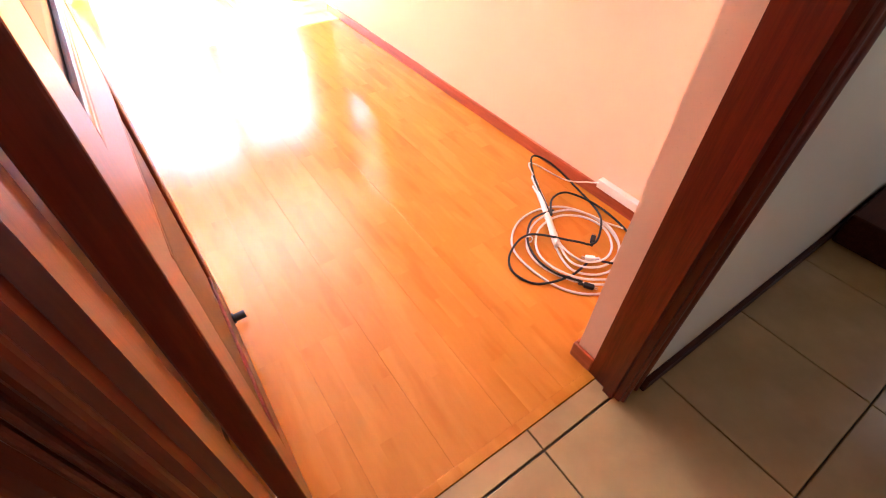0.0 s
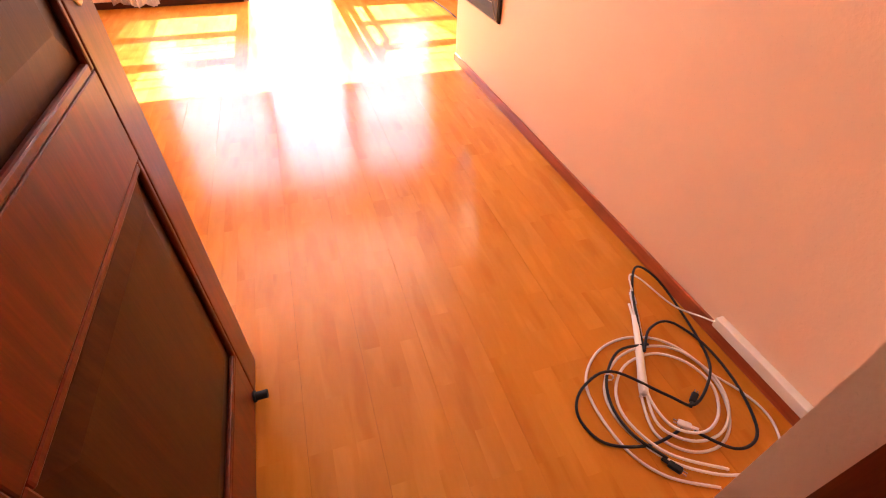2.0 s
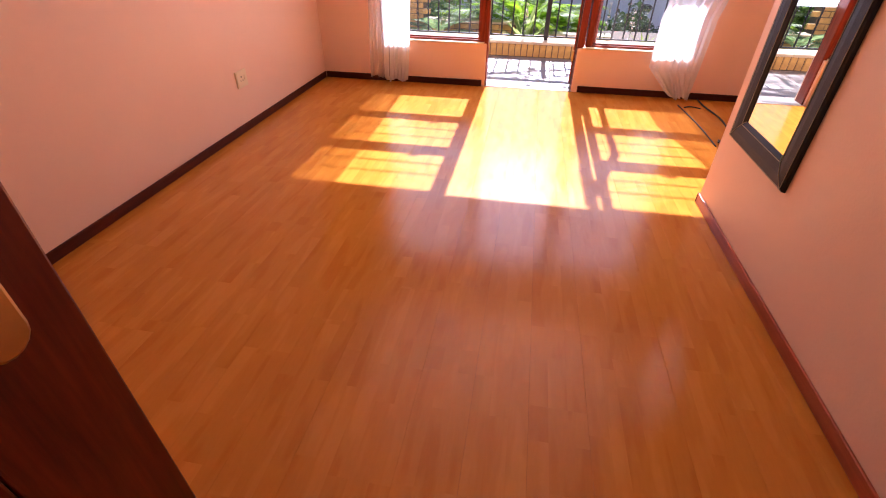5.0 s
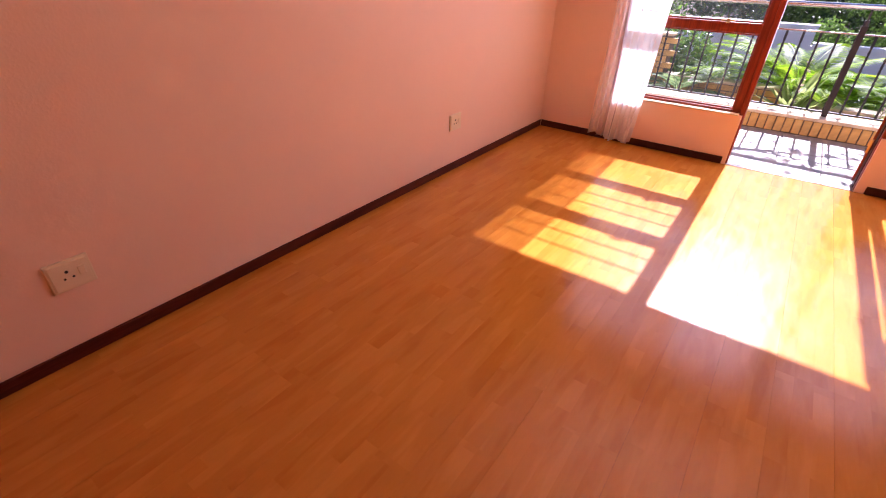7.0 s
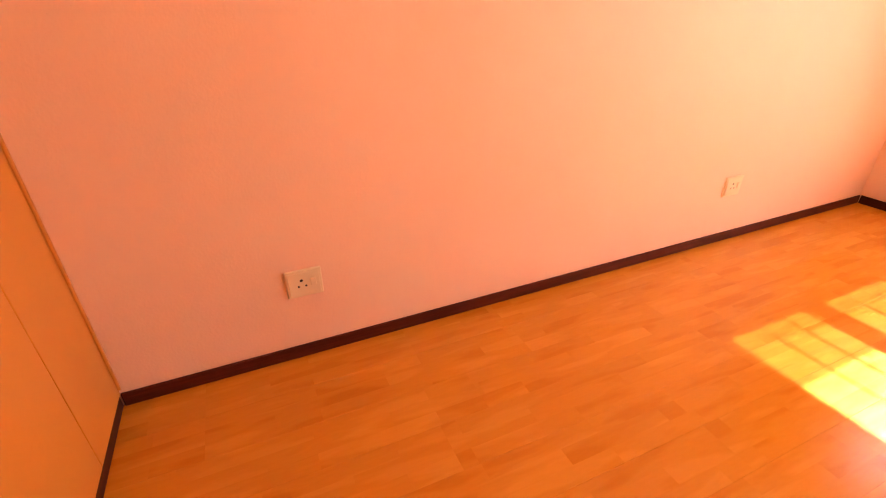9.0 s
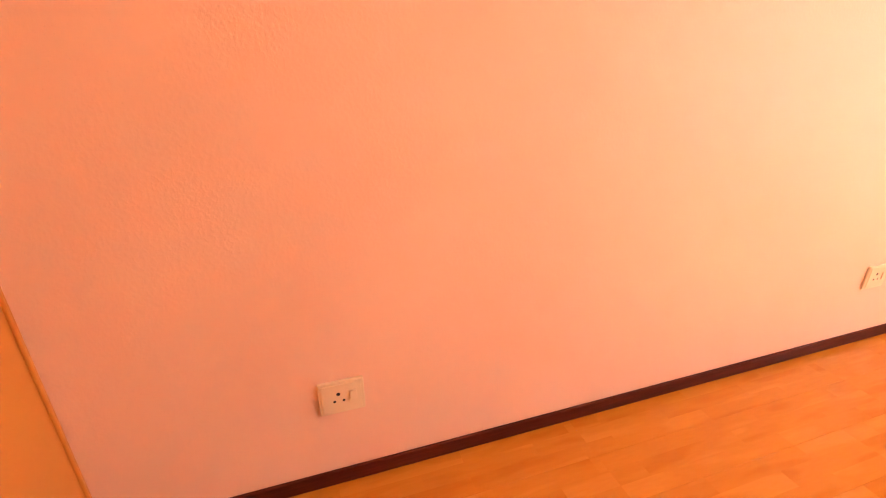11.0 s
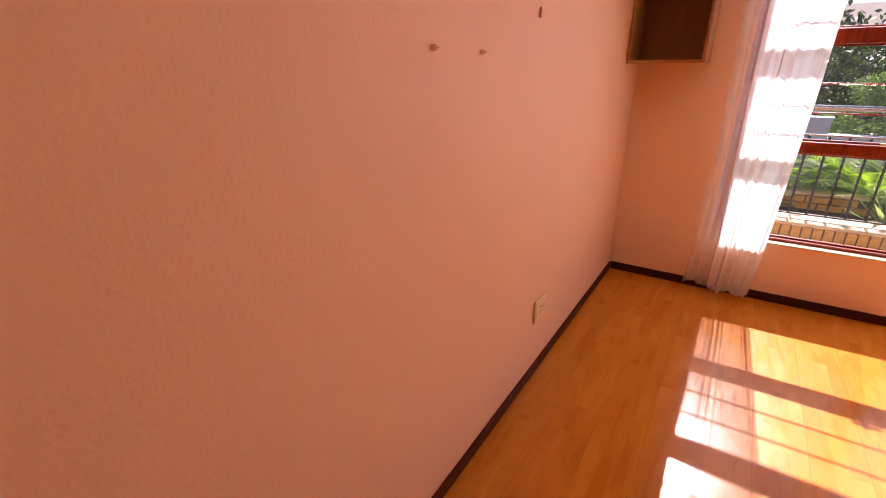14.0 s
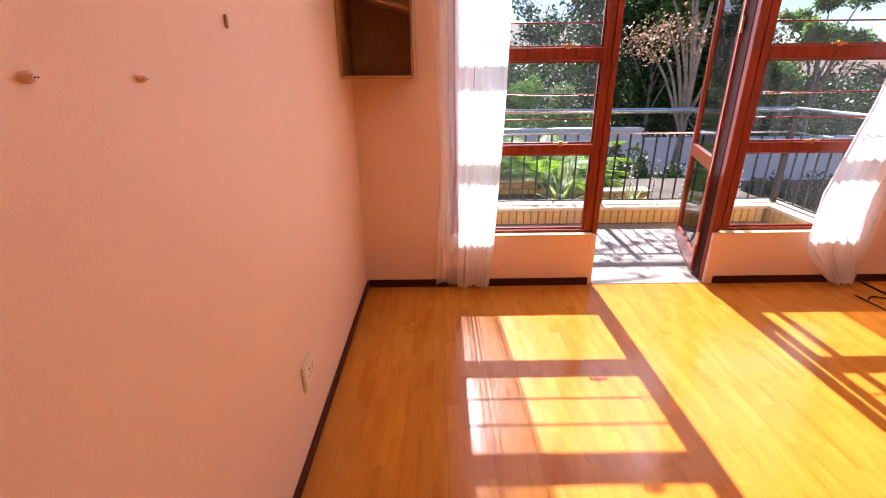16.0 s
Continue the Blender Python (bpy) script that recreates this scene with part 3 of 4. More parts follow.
# ---------- wall sockets ----------
def socket_plate(y, z):
    s = thing("wall_socket", (0.0, y, z), "square ivory three-pin socket plate low on the wall", "socket", "wall sockets")
    part("plate", boxes((0.0005, 0.011, -0.07, 0.07, -0.06, 0.06), bevel=0.004), M_PLASTIC, s)
    part("face", boxes((0.0112, 0.014, -0.06, 0.06, -0.05, 0.05), bevel=0.0012), M_PLASTIC, s)
    for dy, dz, r in ((-0.010, 0.016, 0.006), (-0.023, -0.010, 0.0045), (0.005, -0.010, 0.0045)):
        part("pin_hole", tube([(0.0142, dy, dz), (0.0147, dy, dz)], r, 12), M_HOLE, s)
    part("rocker", boxes((0.0142, 0.019, 0.024, 0.046, -0.012, 0.022), bevel=0.002), M_PLASTIC, s, "ivory rocker switch")
    return s


socket_plate(-3.99, 0.358)
socket_plate(-1.53, 0.372)


# ---------- coat pegs ----------
def peg(y, z, r):
    p = thing("wall_peg", (0, y, z), "small round plug painted over with the wall", "peg", "wall pegs")
    part("rosette", tube([(0.0005, 0, 0), (0.005, 0, 0), (0.012, 0, 0)], r, 16), M_WALL, p)
    part("knob", tube([(0.012, 0, 0), (0.017, 0, 0)], r * 0.7, 14), M_WALL, p)
    for dy in (-0.3, 0.3):
        part("screw", tube([(0.0172, r * dy, 0), (0.018, r * dy, 0)], r * 0.16, 8), M_HOLE, p, "dark screw slot")


peg(-2.428, 1.516, 0.0085)
peg(-2.182, 1.51, 0.007)
tagged(part("wall_plug", boxes((0.0, 0.007, -1.764, -1.752, 1.628, 1.662), bevel=0.003), M_PLUG), "small rust-brown plug stub in the wall", "wall plug")


# ---------- open wall shelf ----------
ws = thing("wall_shelf_unit", (0.002, -0.002, 1.481), "dark wooden open box shelf mounted in the corner", "shelf")
SW, SD, SH = 0.418, 0.355, 0.75
part("side", boxes((0, 0.016, -SD, 0, 0, SH), bevel=0.002), M_DARKWOOD, ws)
part("side", boxes((SW - 0.016, SW, -SD, 0, 0, SH), bevel=0.002), M_DARKWOOD, ws)
part("bottom", boxes((0.0165, SW - 0.0165, -SD, 0, 0, 0.016), bevel=0.002), M_DARKWOOD, ws)
part("top", boxes((0.0165, SW - 0.0165, -SD, 0, SH - 0.016, SH), bevel=0.002), M_DARKWOOD, ws)
part("back", boxes((0.0165, SW - 0.0165, -0.008, 0, 0.0165, SH - 0.0165)), M_DARKWOOD, ws)
sh = part("shelf", boxes((-0.2, 0.2, -SD + 0.01, -0.01, -0.008, 0.008), bevel=0.002), M_DARKWOOD, ws, "slipped tilted shelf board")
sh.location, sh.rotation_euler = (SW / 2, 0, 0.40), (0, radians(15), 0)


# ---------- mirror ----------
mir = thing("wall_mirror", (W, -2.55, 0.0), "tall mirror in a padded black stitched leather frame", "mirror")
MY0, MY1, MZ0, MZ1, FW = -0.315, 0.315, 0.455, 1.75, 0.115


def mitred(y0, y1, z0, z1, w, depth):
    """Four padded mitred members of a frame on the wall, as separate meshes."""
    o = [(y0, z0), (y1, z0), (y1, z1), (y0, z1)]
    i = [(y0 + w, z0 + w), (y1 - w, z0 + w), (y1 - w, z1 - w), (y0 + w, z1 - w)]
    for k in range(4):
        a, b, c, d = o[k], o[(k + 1) % 4], i[(k + 1) % 4], i[k]
        bm = bmesh.new()
        rows = []
        for f, h in ((0.0, 0.0), (0.02, 0.6), (0.12, 0.9), (0.45, 1.0), (0.85, 0.75), (0.97, 0.45), (1.0, 0.1)):
            rows.append([bm.verts.new((-0.002 - depth * h, p[0] + (q[0] - p[0]) * f, p[1] + (q[1] - p[1]) * f)) for p, q in ((a, d), (b, c))])
        for r, s in zip(rows, rows[1:]):
            bm.faces.new((r[0], r[1], s[1], s[0]))
        bmesh.ops.recalc_face_normals(bm, faces=bm.faces)
        yield bm, (a, b, c, d)


for bm, (a, b, c, d) in mitred(MY0, MY1, MZ0, MZ1, FW, 0.024):
    member = part("frame_member", bm, M_LEATHER, mir)
    lerp = lambda p, q, f: (p[0] + (q[0] - p[0]) * f, p[1] + (q[1] - p[1]) * f)
    for f, h in ((0.1, 0.9), (0.8, 0.8)):
        p, q = lerp(a, d, f), lerp(b, c, f)
        part("stitching", tube([(-0.003 - 0.024 * h, *p), (-0.003 - 0.024 * h, *q)], 0.0016, 5), M_STITCH, member)
    for p0, q0 in ((a, d), (b, c)):
        part("stitching", tube([(-0.004 - 0.024 * h, *lerp(p0, q0, f)) for f, h in ((0.03, 0.6), (0.12, 0.9), (0.45, 1.0), (0.85, 0.75), (0.97, 0.45))], 0.0016, 5), M_STITCH, member)
part("backing", boxes((-0.006, -0.001, MY0 + 0.02, MY1 - 0.02, MZ0 + 0.02, MZ1 - 0.02)), M_BLACK, mir)
part("mirror_glass", boxes((-0.010, -0.0065, MY0 + FW - 0.01, MY1 - FW + 0.01, MZ0 + FW - 0.01, MZ1 - FW + 0.01)), M_MIRROR, mir, "clear mirror glass")

# ---------- trunking ----------
tagged(part("cable_trunking", boxes((W - 0.03, W - 0.0005, Y_BACK + 0.02, -4.79, 0.062, 0.10), bevel=0.003), M_WHITE_CABLE), "white plastic cable trunking above the skirting", "trunking")

# ---------- laminate boards ----------
fl = thing("floor", (0, 0, 0), "glossy honey-coloured laminate floor of long boards", "floor", kind="structure")
plank_meshes = {}


def plank_mesh(w, l):
    key = (round(w, 3), round(l, 3))
    if key not in plank_meshes:
        bm = bmesh.new()
        e, z0 = 0.00008, -0.008
        lo = [bm.verts.new(v) for v in ((0, 0, z0), (key[0], 0, z0), (key[0], key[1], z0), (0, key[1], z0))]
        md = [bm.verts.new((v.co.x, v.co.y, -0.0001)) for v in lo]
        hi = [bm.verts.new(v) for v in ((e, e, 0), (key[0] - e, e, 0), (key[0] - e, key[1] - e, 0), (e, key[1] - e, 0))]
        bm.faces.new(hi)
        for p, q in ((lo, md), (md, hi)):
            for k in range(4):
                bm.faces.new((p[k], p[(k + 1) % 4], q[(k + 1) % 4], q[k]))
        bmesh.ops.recalc_face_normals(bm, faces=bm.faces)
        plank_meshes[key] = mesh_of("plank", bm, M_LAMINATE)
    return plank_meshes[key]


def lay(x0, x1, y0, y1, seed):
    rng = random.Random(seed)
    pw, pl, gap = 0.1925, 1.285, 0.0001
    x = x0
    while x < x1 - 0.01:
        w = min(pw, x1 - x)
        y = y0 - rng.choice((0.1, 0.43, 0.75, 0.95))
        while y < y1 - 0.01:
            a, b = max(y, y0), min(y + pl, y1)
            if b - a > 0.02:
                ob = new("plank", plank_mesh(w - gap, b - a - gap))
                ob.parent, ob.location = fl, (x, a, 0)
            y += pl
        x += pw


lay(0.0, 1.66, Y_BACK, 0.0, 3)
lay(1.66, 2.54, Y_TILE + 0.03, 0.0, 4)
lay(2.54, W, Y_BACK, 0.0, 5)
lay(W, XR, Y_END, 0.0, 6)
tagged(part("threshold_strip", boxes((1.70, 2.53, Y_TILE, Y_TILE + 0.0295, -0.012, 0.002), bevel=0.001), M_LAMINATE), "honey-coloured threshold strip at the doorway", "threshold", kind="structure")


# ---------- cables on the floor ----------
def cable(name, label, pts, r, mat, group="coiled cables"):
    return tagged(part(name, tube(smooth_line(pts, 7), r, 7), mat, smooth=True), label, "cable", group)


R1 = 0.0042
white = [(3.02, -4.56, 0.02), (2.95, -4.70, 0.012), (2.87, -4.82, 0.012), (2.81, -4.92, 0.012), (2.78, -5.03, 0.008), (2.84, -5.10, 0.006), (2.93, -5.11, 0.006), (3.01, -5.06, 0.006),
         (3.06, -4.96, 0.006), (3.05, -4.85, 0.010), (2.99, -4.76, 0.010), (2.88, -4.72, 0.006), (2.76, -4.75, 0.006), (2.67, -4.85, 0.006), (2.67, -5.02, 0.006), (2.73, -5.13, 0.006), (2.85, -5.20, 0.006)]
cable("white_cable", "white power cable coiled on the laminate", white, R1, M_WHITE_CABLE)
white2 = [(3.03, -4.55, 0.02), (2.96, -4.70, 0.02), (2.88, -4.83, 0.02), (2.82, -4.93, 0.02), (2.80, -5.02, 0.016), (2.86, -5.08, 0.015), (2.95, -5.085, 0.014), (3.03, -5.03, 0.014),
          (3.065, -4.93, 0.014), (3.02, -4.82, 0.018), (2.92, -4.775, 0.018), (2.81, -4.79, 0.014), (2.715, -4.87, 0.014), (2.70, -4.98, 0.014), (2.76, -5.10, 0.014), (2.87, -5.175, 0.012), (2.98, -5.2, 0.006)]
cable("white_cable", "white power cable coiled on the laminate", white2, R1, M_WHITE_CABLE)
white3 = [(2.99, -4.60, 0.012), (2.93, -4.72, 0.026), (2.86, -4.84, 0.026), (2.82, -4.94, 0.026), (2.83, -5.03, 0.022), (2.90, -5.07, 0.022), (2.98, -5.04, 0.02), (3.03, -4.96, 0.022), (3.01, -4.87, 0.024), (2.93, -4.81, 0.024), (2.82, -4.82, 0.022),
          (2.74, -4.89, 0.02), (2.72, -4.98, 0.02), (2.77, -5.09, 0.02), (2.9, -5.17, 0.012)]
cable("white_cable", "white power cable coiled on the laminate", white3, R1, M_WHITE_CABLE)
cable("white_cable", "thin white cable leading to the wall trunking", [(3.0, -4.62, 0.03), (3.03, -4.52, 0.06), (3.07, -4.53, 0.05), (3.12, -4.66, 0.03), (3.145, -4.76, 0.07), (3.15, -4.80, 0.09)], 0.003, M_WHITE_CABLE)
black = [(2.86, -5.04, 0.008), (2.74, -5.055, 0.016), (2.63, -5.01, 0.006), (2.60, -4.92, 0.006), (2.65, -4.85, 0.014), (2.76, -4.83, 0.03), (2.87, -4.95, 0.034), (2.93, -4.995, 0.024), (3.02, -4.95, 0.026), (3.10, -4.87, 0.008),
         (3.14, -4.72, 0.01), (3.13, -4.56, 0.05), (3.08, -4.49, 0.07), (3.02, -4.56, 0.045), (2.95, -4.70, 0.032), (2.90, -4.80, 0.034)]
cable("black_cable", "black power lead lying loosely over the coil", black, 0.0044, M_BLACK)
cable("black_cable", "black power lead lying loosely over the coil", [(2.90, -4.80, 0.038), (2.97, -4.73, 0.036), (3.07, -4.715, 0.02), (3.125, -4.82, 0.01), (3.12, -4.96, 0.008), (3.08, -5.08, 0.006), (3.03, -5.13, 0.006), (2.95, -5.13, 0.018), (2.88, -5.06, 0.02)], 0.0044, M_BLACK)
cable("black_cable", "black power lead lying loosely over the coil", [(2.93, -4.78, 0.034), (2.83, -4.77, 0.028), (2.74, -4.84, 0.026), (2.70, -4.93, 0.024), (2.71, -5.02, 0.022), (2.76, -5.10, 0.02)], 0.0044, M_BLACK)


def plug(at, yaw, mat, label):
    p = thing("cable_plug", at, label, "plug", "cable plugs")
    p.rotation_euler = (0, 0, yaw)
    part("body", boxes((-0.018, 0.018, -0.009, 0.009, 0, 0.016), bevel=0.004), mat, p)
    part("strain_relief", tube([(-0.018, 0, 0.008), (-0.036, 0, 0.008)], 0.0055, 8), mat, p)
    for y in (-0.006, 0.006):
        part("pin", tube([(0.018, y * 0.7, 0.008), (0.03, y * 0.7, 0.008)], 0.0022, 6), M_STEEL, p, "metal contact pin")


tagged(part("cable_wrap", tube(smooth_line([(2.965, -4.665, 0.024), (2.92, -4.745, 0.024), (2.865, -4.835, 0.024), (2.815, -4.925, 0.022)], 5), 0.0125, 9), M_WHITE_CABLE, smooth=True), "white tape wrap binding the cable bundle", "cable wrap")
cable("white_cable", "short white cable end near the skirting", [(3.06, -4.90, 0.006), (3.115, -5.0, 0.006), (3.13, -5.08, 0.006), (3.10, -5.15, 0.006), (3.05, -5.19, 0.006)], 0.0035, M_WHITE_CABLE)
plug((2.95, -4.975, 0.012), 0.6, M_BLACK, "black moulded plug among the coiled leads")
plug((2.765, -5.125, 0.010), -1.0, M_BLACK, "black moulded plug at a lead's end")
plug((2.868, -5.035, 0.010), 2.4, M_WHITE_CABLE, "white connector among the coiled leads")
for i, (x, y, a) in enumerate(((2.955, -4.69, 2.0), (2.90, -4.775, 2.05), (2.815, -4.915, 2.1), (2.75, -4.84, 0.9))):
    tie = tagged(part("cable_tie", tube([(0.012 * math.cos(k / 10 * 2 * math.pi), 0, 0.014 + 0.016 * math.sin(k / 10 * 2 * math.pi)) for k in range(10)], 0.0028, 6, True), M_WHITE_CABLE), "white twist tie round the cables", "cable tie", "cable ties")
    tie.location, tie.rotation_euler = (x, y, 0.004), (0, 0, a - math.pi / 2)

# recess: a black lead and a lifted strip along the boards
cable("black_cable", "black lead trailing over the laminate by the curtain", [(3.50, -0.24, 0.006), (3.52, -0.45, 0.006), (3.545, -0.80, 0.006), (3.55, -1.2, 0.006)], 0.005, M_BLACK, "trailing leads")
cable("black_cable", "thick black lead trailing from the wall", [(3.72, -0.03, 0.01), (3.73, -0.25, 0.008), (3.77, -0.55, 0.008), (3.76, -0.9, 0.008), (3.84, -1.25, 0.008)], 0.0065, M_BLACK, "trailing leads")
cable("black_cable", "short black lead end on the laminate", [(3.54, -0.30, 0.006), (3.60, -0.26, 0.006), (3.68, -0.30, 0.006)], 0.005, M_BLACK, "trailing leads")
plug((3.60, -1.10, 0.002), 1.2, M_BLACK, "black plug lying on the laminate by the curtain")

# ---------- hall tiles ----------
ht = thing("hall_tiling", (0, 0, 0), "square beige ceramic hall tiles with dark joints", "tiles", kind="structure")
bm = bmesh.new()
add_box(bm, 0, 0.426, 0, 0.426, -0.011, 0.0, 0.0025)
TILE_ME = mesh_of("tile", bm, M_TILE)
for i in range(-4, 7):
    for j in range(4):
        x, y = 2.263 + 0.43 * i, -5.868 - 0.43 * j
        if HX0 - 0.2 < x < HX1 - 0.4 and y > HY - 0.4:
            ob = new("tile", TILE_ME)
            ob.parent, ob.location = ht, (x + 0.002, y + 0.002, 0)
bm = bmesh.new()
add_box(bm, 0, 0.426, 0, 0.062, -0.011, 0.0, 0.0025)
STRIP_ME = mesh_of("cut_tile", bm, M_TILE)
for i in (-1, 0):
    ob = new("cut_tile", STRIP_ME)
    ob.parent, ob.location = ht, (2.263 + 0.43 * i + 0.002, -5.434, 0)
    ob.scale = (1.0 if i else 0.62, 1, 1)

# ---------- veranda ----------
vt = thing("veranda_tiling", (0, 0, 0), "pale sunlit veranda tiles", "tiles", kind="structure")
bm = bmesh.new()
add_box(bm, 0, 0.326, 0, 0.326, -0.042, -0.03, 0.003)
PT_ME = mesh_of("tile", bm, M_PATIO_TILE)
for i in range(-6, 13):
    for j in range(4):
        ob = new("tile", PT_ME)
        ob.parent, ob.location = vt, (0.05 + 0.33 * i, 0.205 + 0.33 * j + 0.002, 0)

KY, KX = 1.545, 4.06
kerb = thing("brick_kerb", (0, 0, 0), "low yellow-brick kerb with cream coping round the veranda", "kerb", kind="structure")
part("core", boxes((-3.0, KX + 0.012, KY + 0.012, KY + 0.28, -1.0, 0.115), (KX + 0.012, KX + 0.28, 0.2, KY + 0.28, -1.0, 0.115)), M_MORTAR, kerb)
for a, b in ((-3.0, -0.6), (-0.596, 1.2), (1.204, 2.9), (2.904, KX + 0.3)):
    part("coping", boxes((a, b, KY - 0.012, KY + 0.3, 0.116, 0.15), bevel=0.008), M_COPING, kerb)
part("coping", boxes((KX - 0.012, KX + 0.3, 0.21, KY - 0.014, 0.116, 0.15), bevel=0.008), M_COPING, kerb)
bm = bmesh.new()
add_box(bm, 0, 0.068, 0, 0.03, -0.03, 0.112, 0.006)
BR_ME = mesh_of("brick", bm, M_BRICK)
x = -1.9
while x < KX - 0.07:
    ob = new("brick", BR_ME)
    ob.parent, ob.location = kerb, (x, KY + random.uniform(-0.003, 0.003), random.uniform(-0.002, 0.002))
    x += 0.078
y = 0.26
while y < KY - 0.03:
    ob = new("brick", BR_ME)
    ob.parent, ob.location, ob.rotation_euler = kerb, (KX, y + 0.068, random.uniform(-0.002, 0.002)), (0, 0, radians(-90))
    y += 0.078

rail = thing("iron_railing", (0, 0, 0), "black wrought-iron railing with twisted balusters", "railing")
RY, RX = 1.69, 4.20


def twisted():
    bm = bmesh.new()
    rings, n, s = [], 40, 0.0075
    for i in range(n + 1):
        z = 0.2 + 0.69 * i / n
        a = math.pi * 5 * min(1, max(0, (i / n - 0.12) / 0.76))
        rings.append([bm.verts.new((s * 1.414 * math.cos(a + q * math.pi / 2), s * 1.414 * math.sin(a + q * math.pi / 2), z)) for q in range(4)])
    for r0, r1 in zip(rings, rings[1:]):
        for q in range(4):
            bm.faces.new((r0[q], r0[(q + 1) % 4], r1[(q + 1) % 4], r1[q]))
    return mesh_of("baluster", bm, M_IRON)


BAL = twisted()
x = -2.8
while x < RX - 0.05:
    ob = new("baluster", BAL)
    ob.parent, ob.location = rail, (x, RY, 0)
    x += 0.137
y = 0.3
while y < RY - 0.05:
    ob = new("baluster", BAL)
    ob.parent, ob.location = rail, (RX, y, 0)
    y += 0.137
for z in (0.185, 0.89):
    part("rail_bar", boxes((-3.0, RX + 0.015, RY - 0.012, RY + 0.012, z, z + 0.014), bevel=0.002), M_STEEL if z > 0.5 else M_IRON, rail)
    part("rail_bar", boxes((RX - 0.012, RX + 0.012, 0.205, RY - 0.013, z, z + 0.014), bevel=0.002), M_STEEL if z > 0.5 else M_IRON, rail)
for px, py in ((-2.3, RY), (-0.1, RY), (2.29, RY), (RX, RY)):
    post = part("post", boxes((px - 0.025, px + 0.025, py - 0.025, py + 0.025, 0.149, 0.97), bevel=0.003), M_IRON, rail)
    part("finial", tube([(px, py, 0.97), (px, py, 0.985), (px, py, 1.005), (px, py, 1.015)], 0.022, 10), M_IRON, post)
    part("bracket", tube([(px, py, 1.0), (px, py, 1.11)], 0.008, 8), M_IRON, post)
hr = thing("steel_handrail", (0, 0, 0), "brushed steel tube handrail above the iron railing", "handrail")
part("tube", tube([(-3.0, RY, 1.12), (RX, RY, 1.12)], 0.026, 14), M_STEEL, hr, smooth=True)
part("tube", tube([(RX, RY, 1.12), (RX, 0.205, 1.12)], 0.026, 14), M_STEEL, hr, smooth=True)


# ---------- garden ----------
def leaf_material(name, dark, light, rough=0.5, through_light=0.5):
    def build(nt, b):
        out = nt.nodes["Material Output"]
        geo = nt.nodes.new("ShaderNodeNewGeometry")
        c = ramp(nt, geo.outputs["Random Per Island"], [(0.0, dark), (0.7, light), (1.0, tuple(min(1, q * 1.35) for q in light))])
        nt.links.new(c, b.inputs["Base Color"])
        b.inputs["Roughness"].default_value = rough
        tl, mx = nt.nodes.new("ShaderNodeBsdfTranslucent"), nt.nodes.new("ShaderNodeMixShader")
        mx.inputs[0].default_value = through_light
        nt.links.new(c, tl.inputs[0])
        nt.links.new(b.outputs[0], mx.inputs[1])
        nt.links.new(tl.outputs[0], mx.inputs[2])
        nt.links.new(mx.outputs[0], out.inputs[0])
    return material(name, build)


M_LEAF_DARK = leaf_material("dark_leaves", (0.014, 0.034, 0.009), (0.058, 0.105, 0.02), 0.5, 0.28)
M_LEAF = leaf_material("mid_leaves", (0.05, 0.12, 0.02), (0.16, 0.28, 0.045))
M_LEAF_BRIGHT = leaf_material("bright_fronds", (0.08, 0.21, 0.006), (0.26, 0.43, 0.016), 0.6)
M_LEAF_SILVER = leaf_material("silver_leaves", (0.06, 0.13, 0.035), (0.24, 0.33, 0.13))
M_LEAF_RUST = leaf_material("rusty_leaves", (0.16, 0.09, 0.05), (0.36, 0.22, 0.12))
M_AGAVE = leaf_material("agave_leaves", (0.2, 0.3, 0.06), (0.5, 0.56, 0.2), 0.4)


def leaves_mesh(name, clumps, n, size, mat, seed, flat=0.0, slim=0.55):
    """Many small bent leaves spread over ball-shaped clumps (x, y, z, rx, ry, rz), denser at their surface."""
    rng = np.random.default_rng(seed)
    vol = np.array([c[3] * c[4] * c[5] for c in clumps]) ** (2 / 3)
    pick = rng.choice(len(clumps), n, p=vol / vol.sum())
    c = np.array(clumps)[pick]
    d = rng.normal(size=(n, 3))
    d /= np.linalg.norm(d, axis=1)[:, None]
    r = rng.uniform(0.15, 1.0, n) ** 0.45 * (1 + 0.18 * np.sin(d[:, 0] * 5 + pick) + 0.14 * np.sin(d[:, 2] * 7 + d[:, 1] * 4))
    p = c[:, :3] + d * r[:, None] * c[:, 3:]
    a = rng.normal(size=(n, 3))
    a[:, 2] *= 1 - flat
    a /= np.linalg.norm(a, axis=1)[:, None]
    b = np.cross(a, rng.normal(size=(n, 3)))
    b /= np.linalg.norm(b, axis=1)[:, None] + 1e-9
    s = size * rng.uniform(0.6, 1.4, n)[:, None]
    nn = np.cross(a, b)
    v = np.stack([p, p + a * s * 0.5 + b * s * slim * 0.5 + nn * s * 0.1, p + a * s, p + a * s * 0.5 - b * s * slim * 0.5 + nn * s * 0.1], 1).reshape(-1, 3)
    me = bpy.data.meshes.new(name)
    me.vertices.add(len(v))
    me.vertices.foreach_set("co", v.ravel())
    me.loops.add(4 * n)
    me.loops.foreach_set("vertex_index", np.arange(4 * n, dtype=np.int32))
    me.polygons.add(n)
    me.polygons.foreach_set("loop_start", np.arange(0, 4 * n, 4, dtype=np.int32))
    me.update(calc_edges=True)
    me.materials.append(mat)
    return me


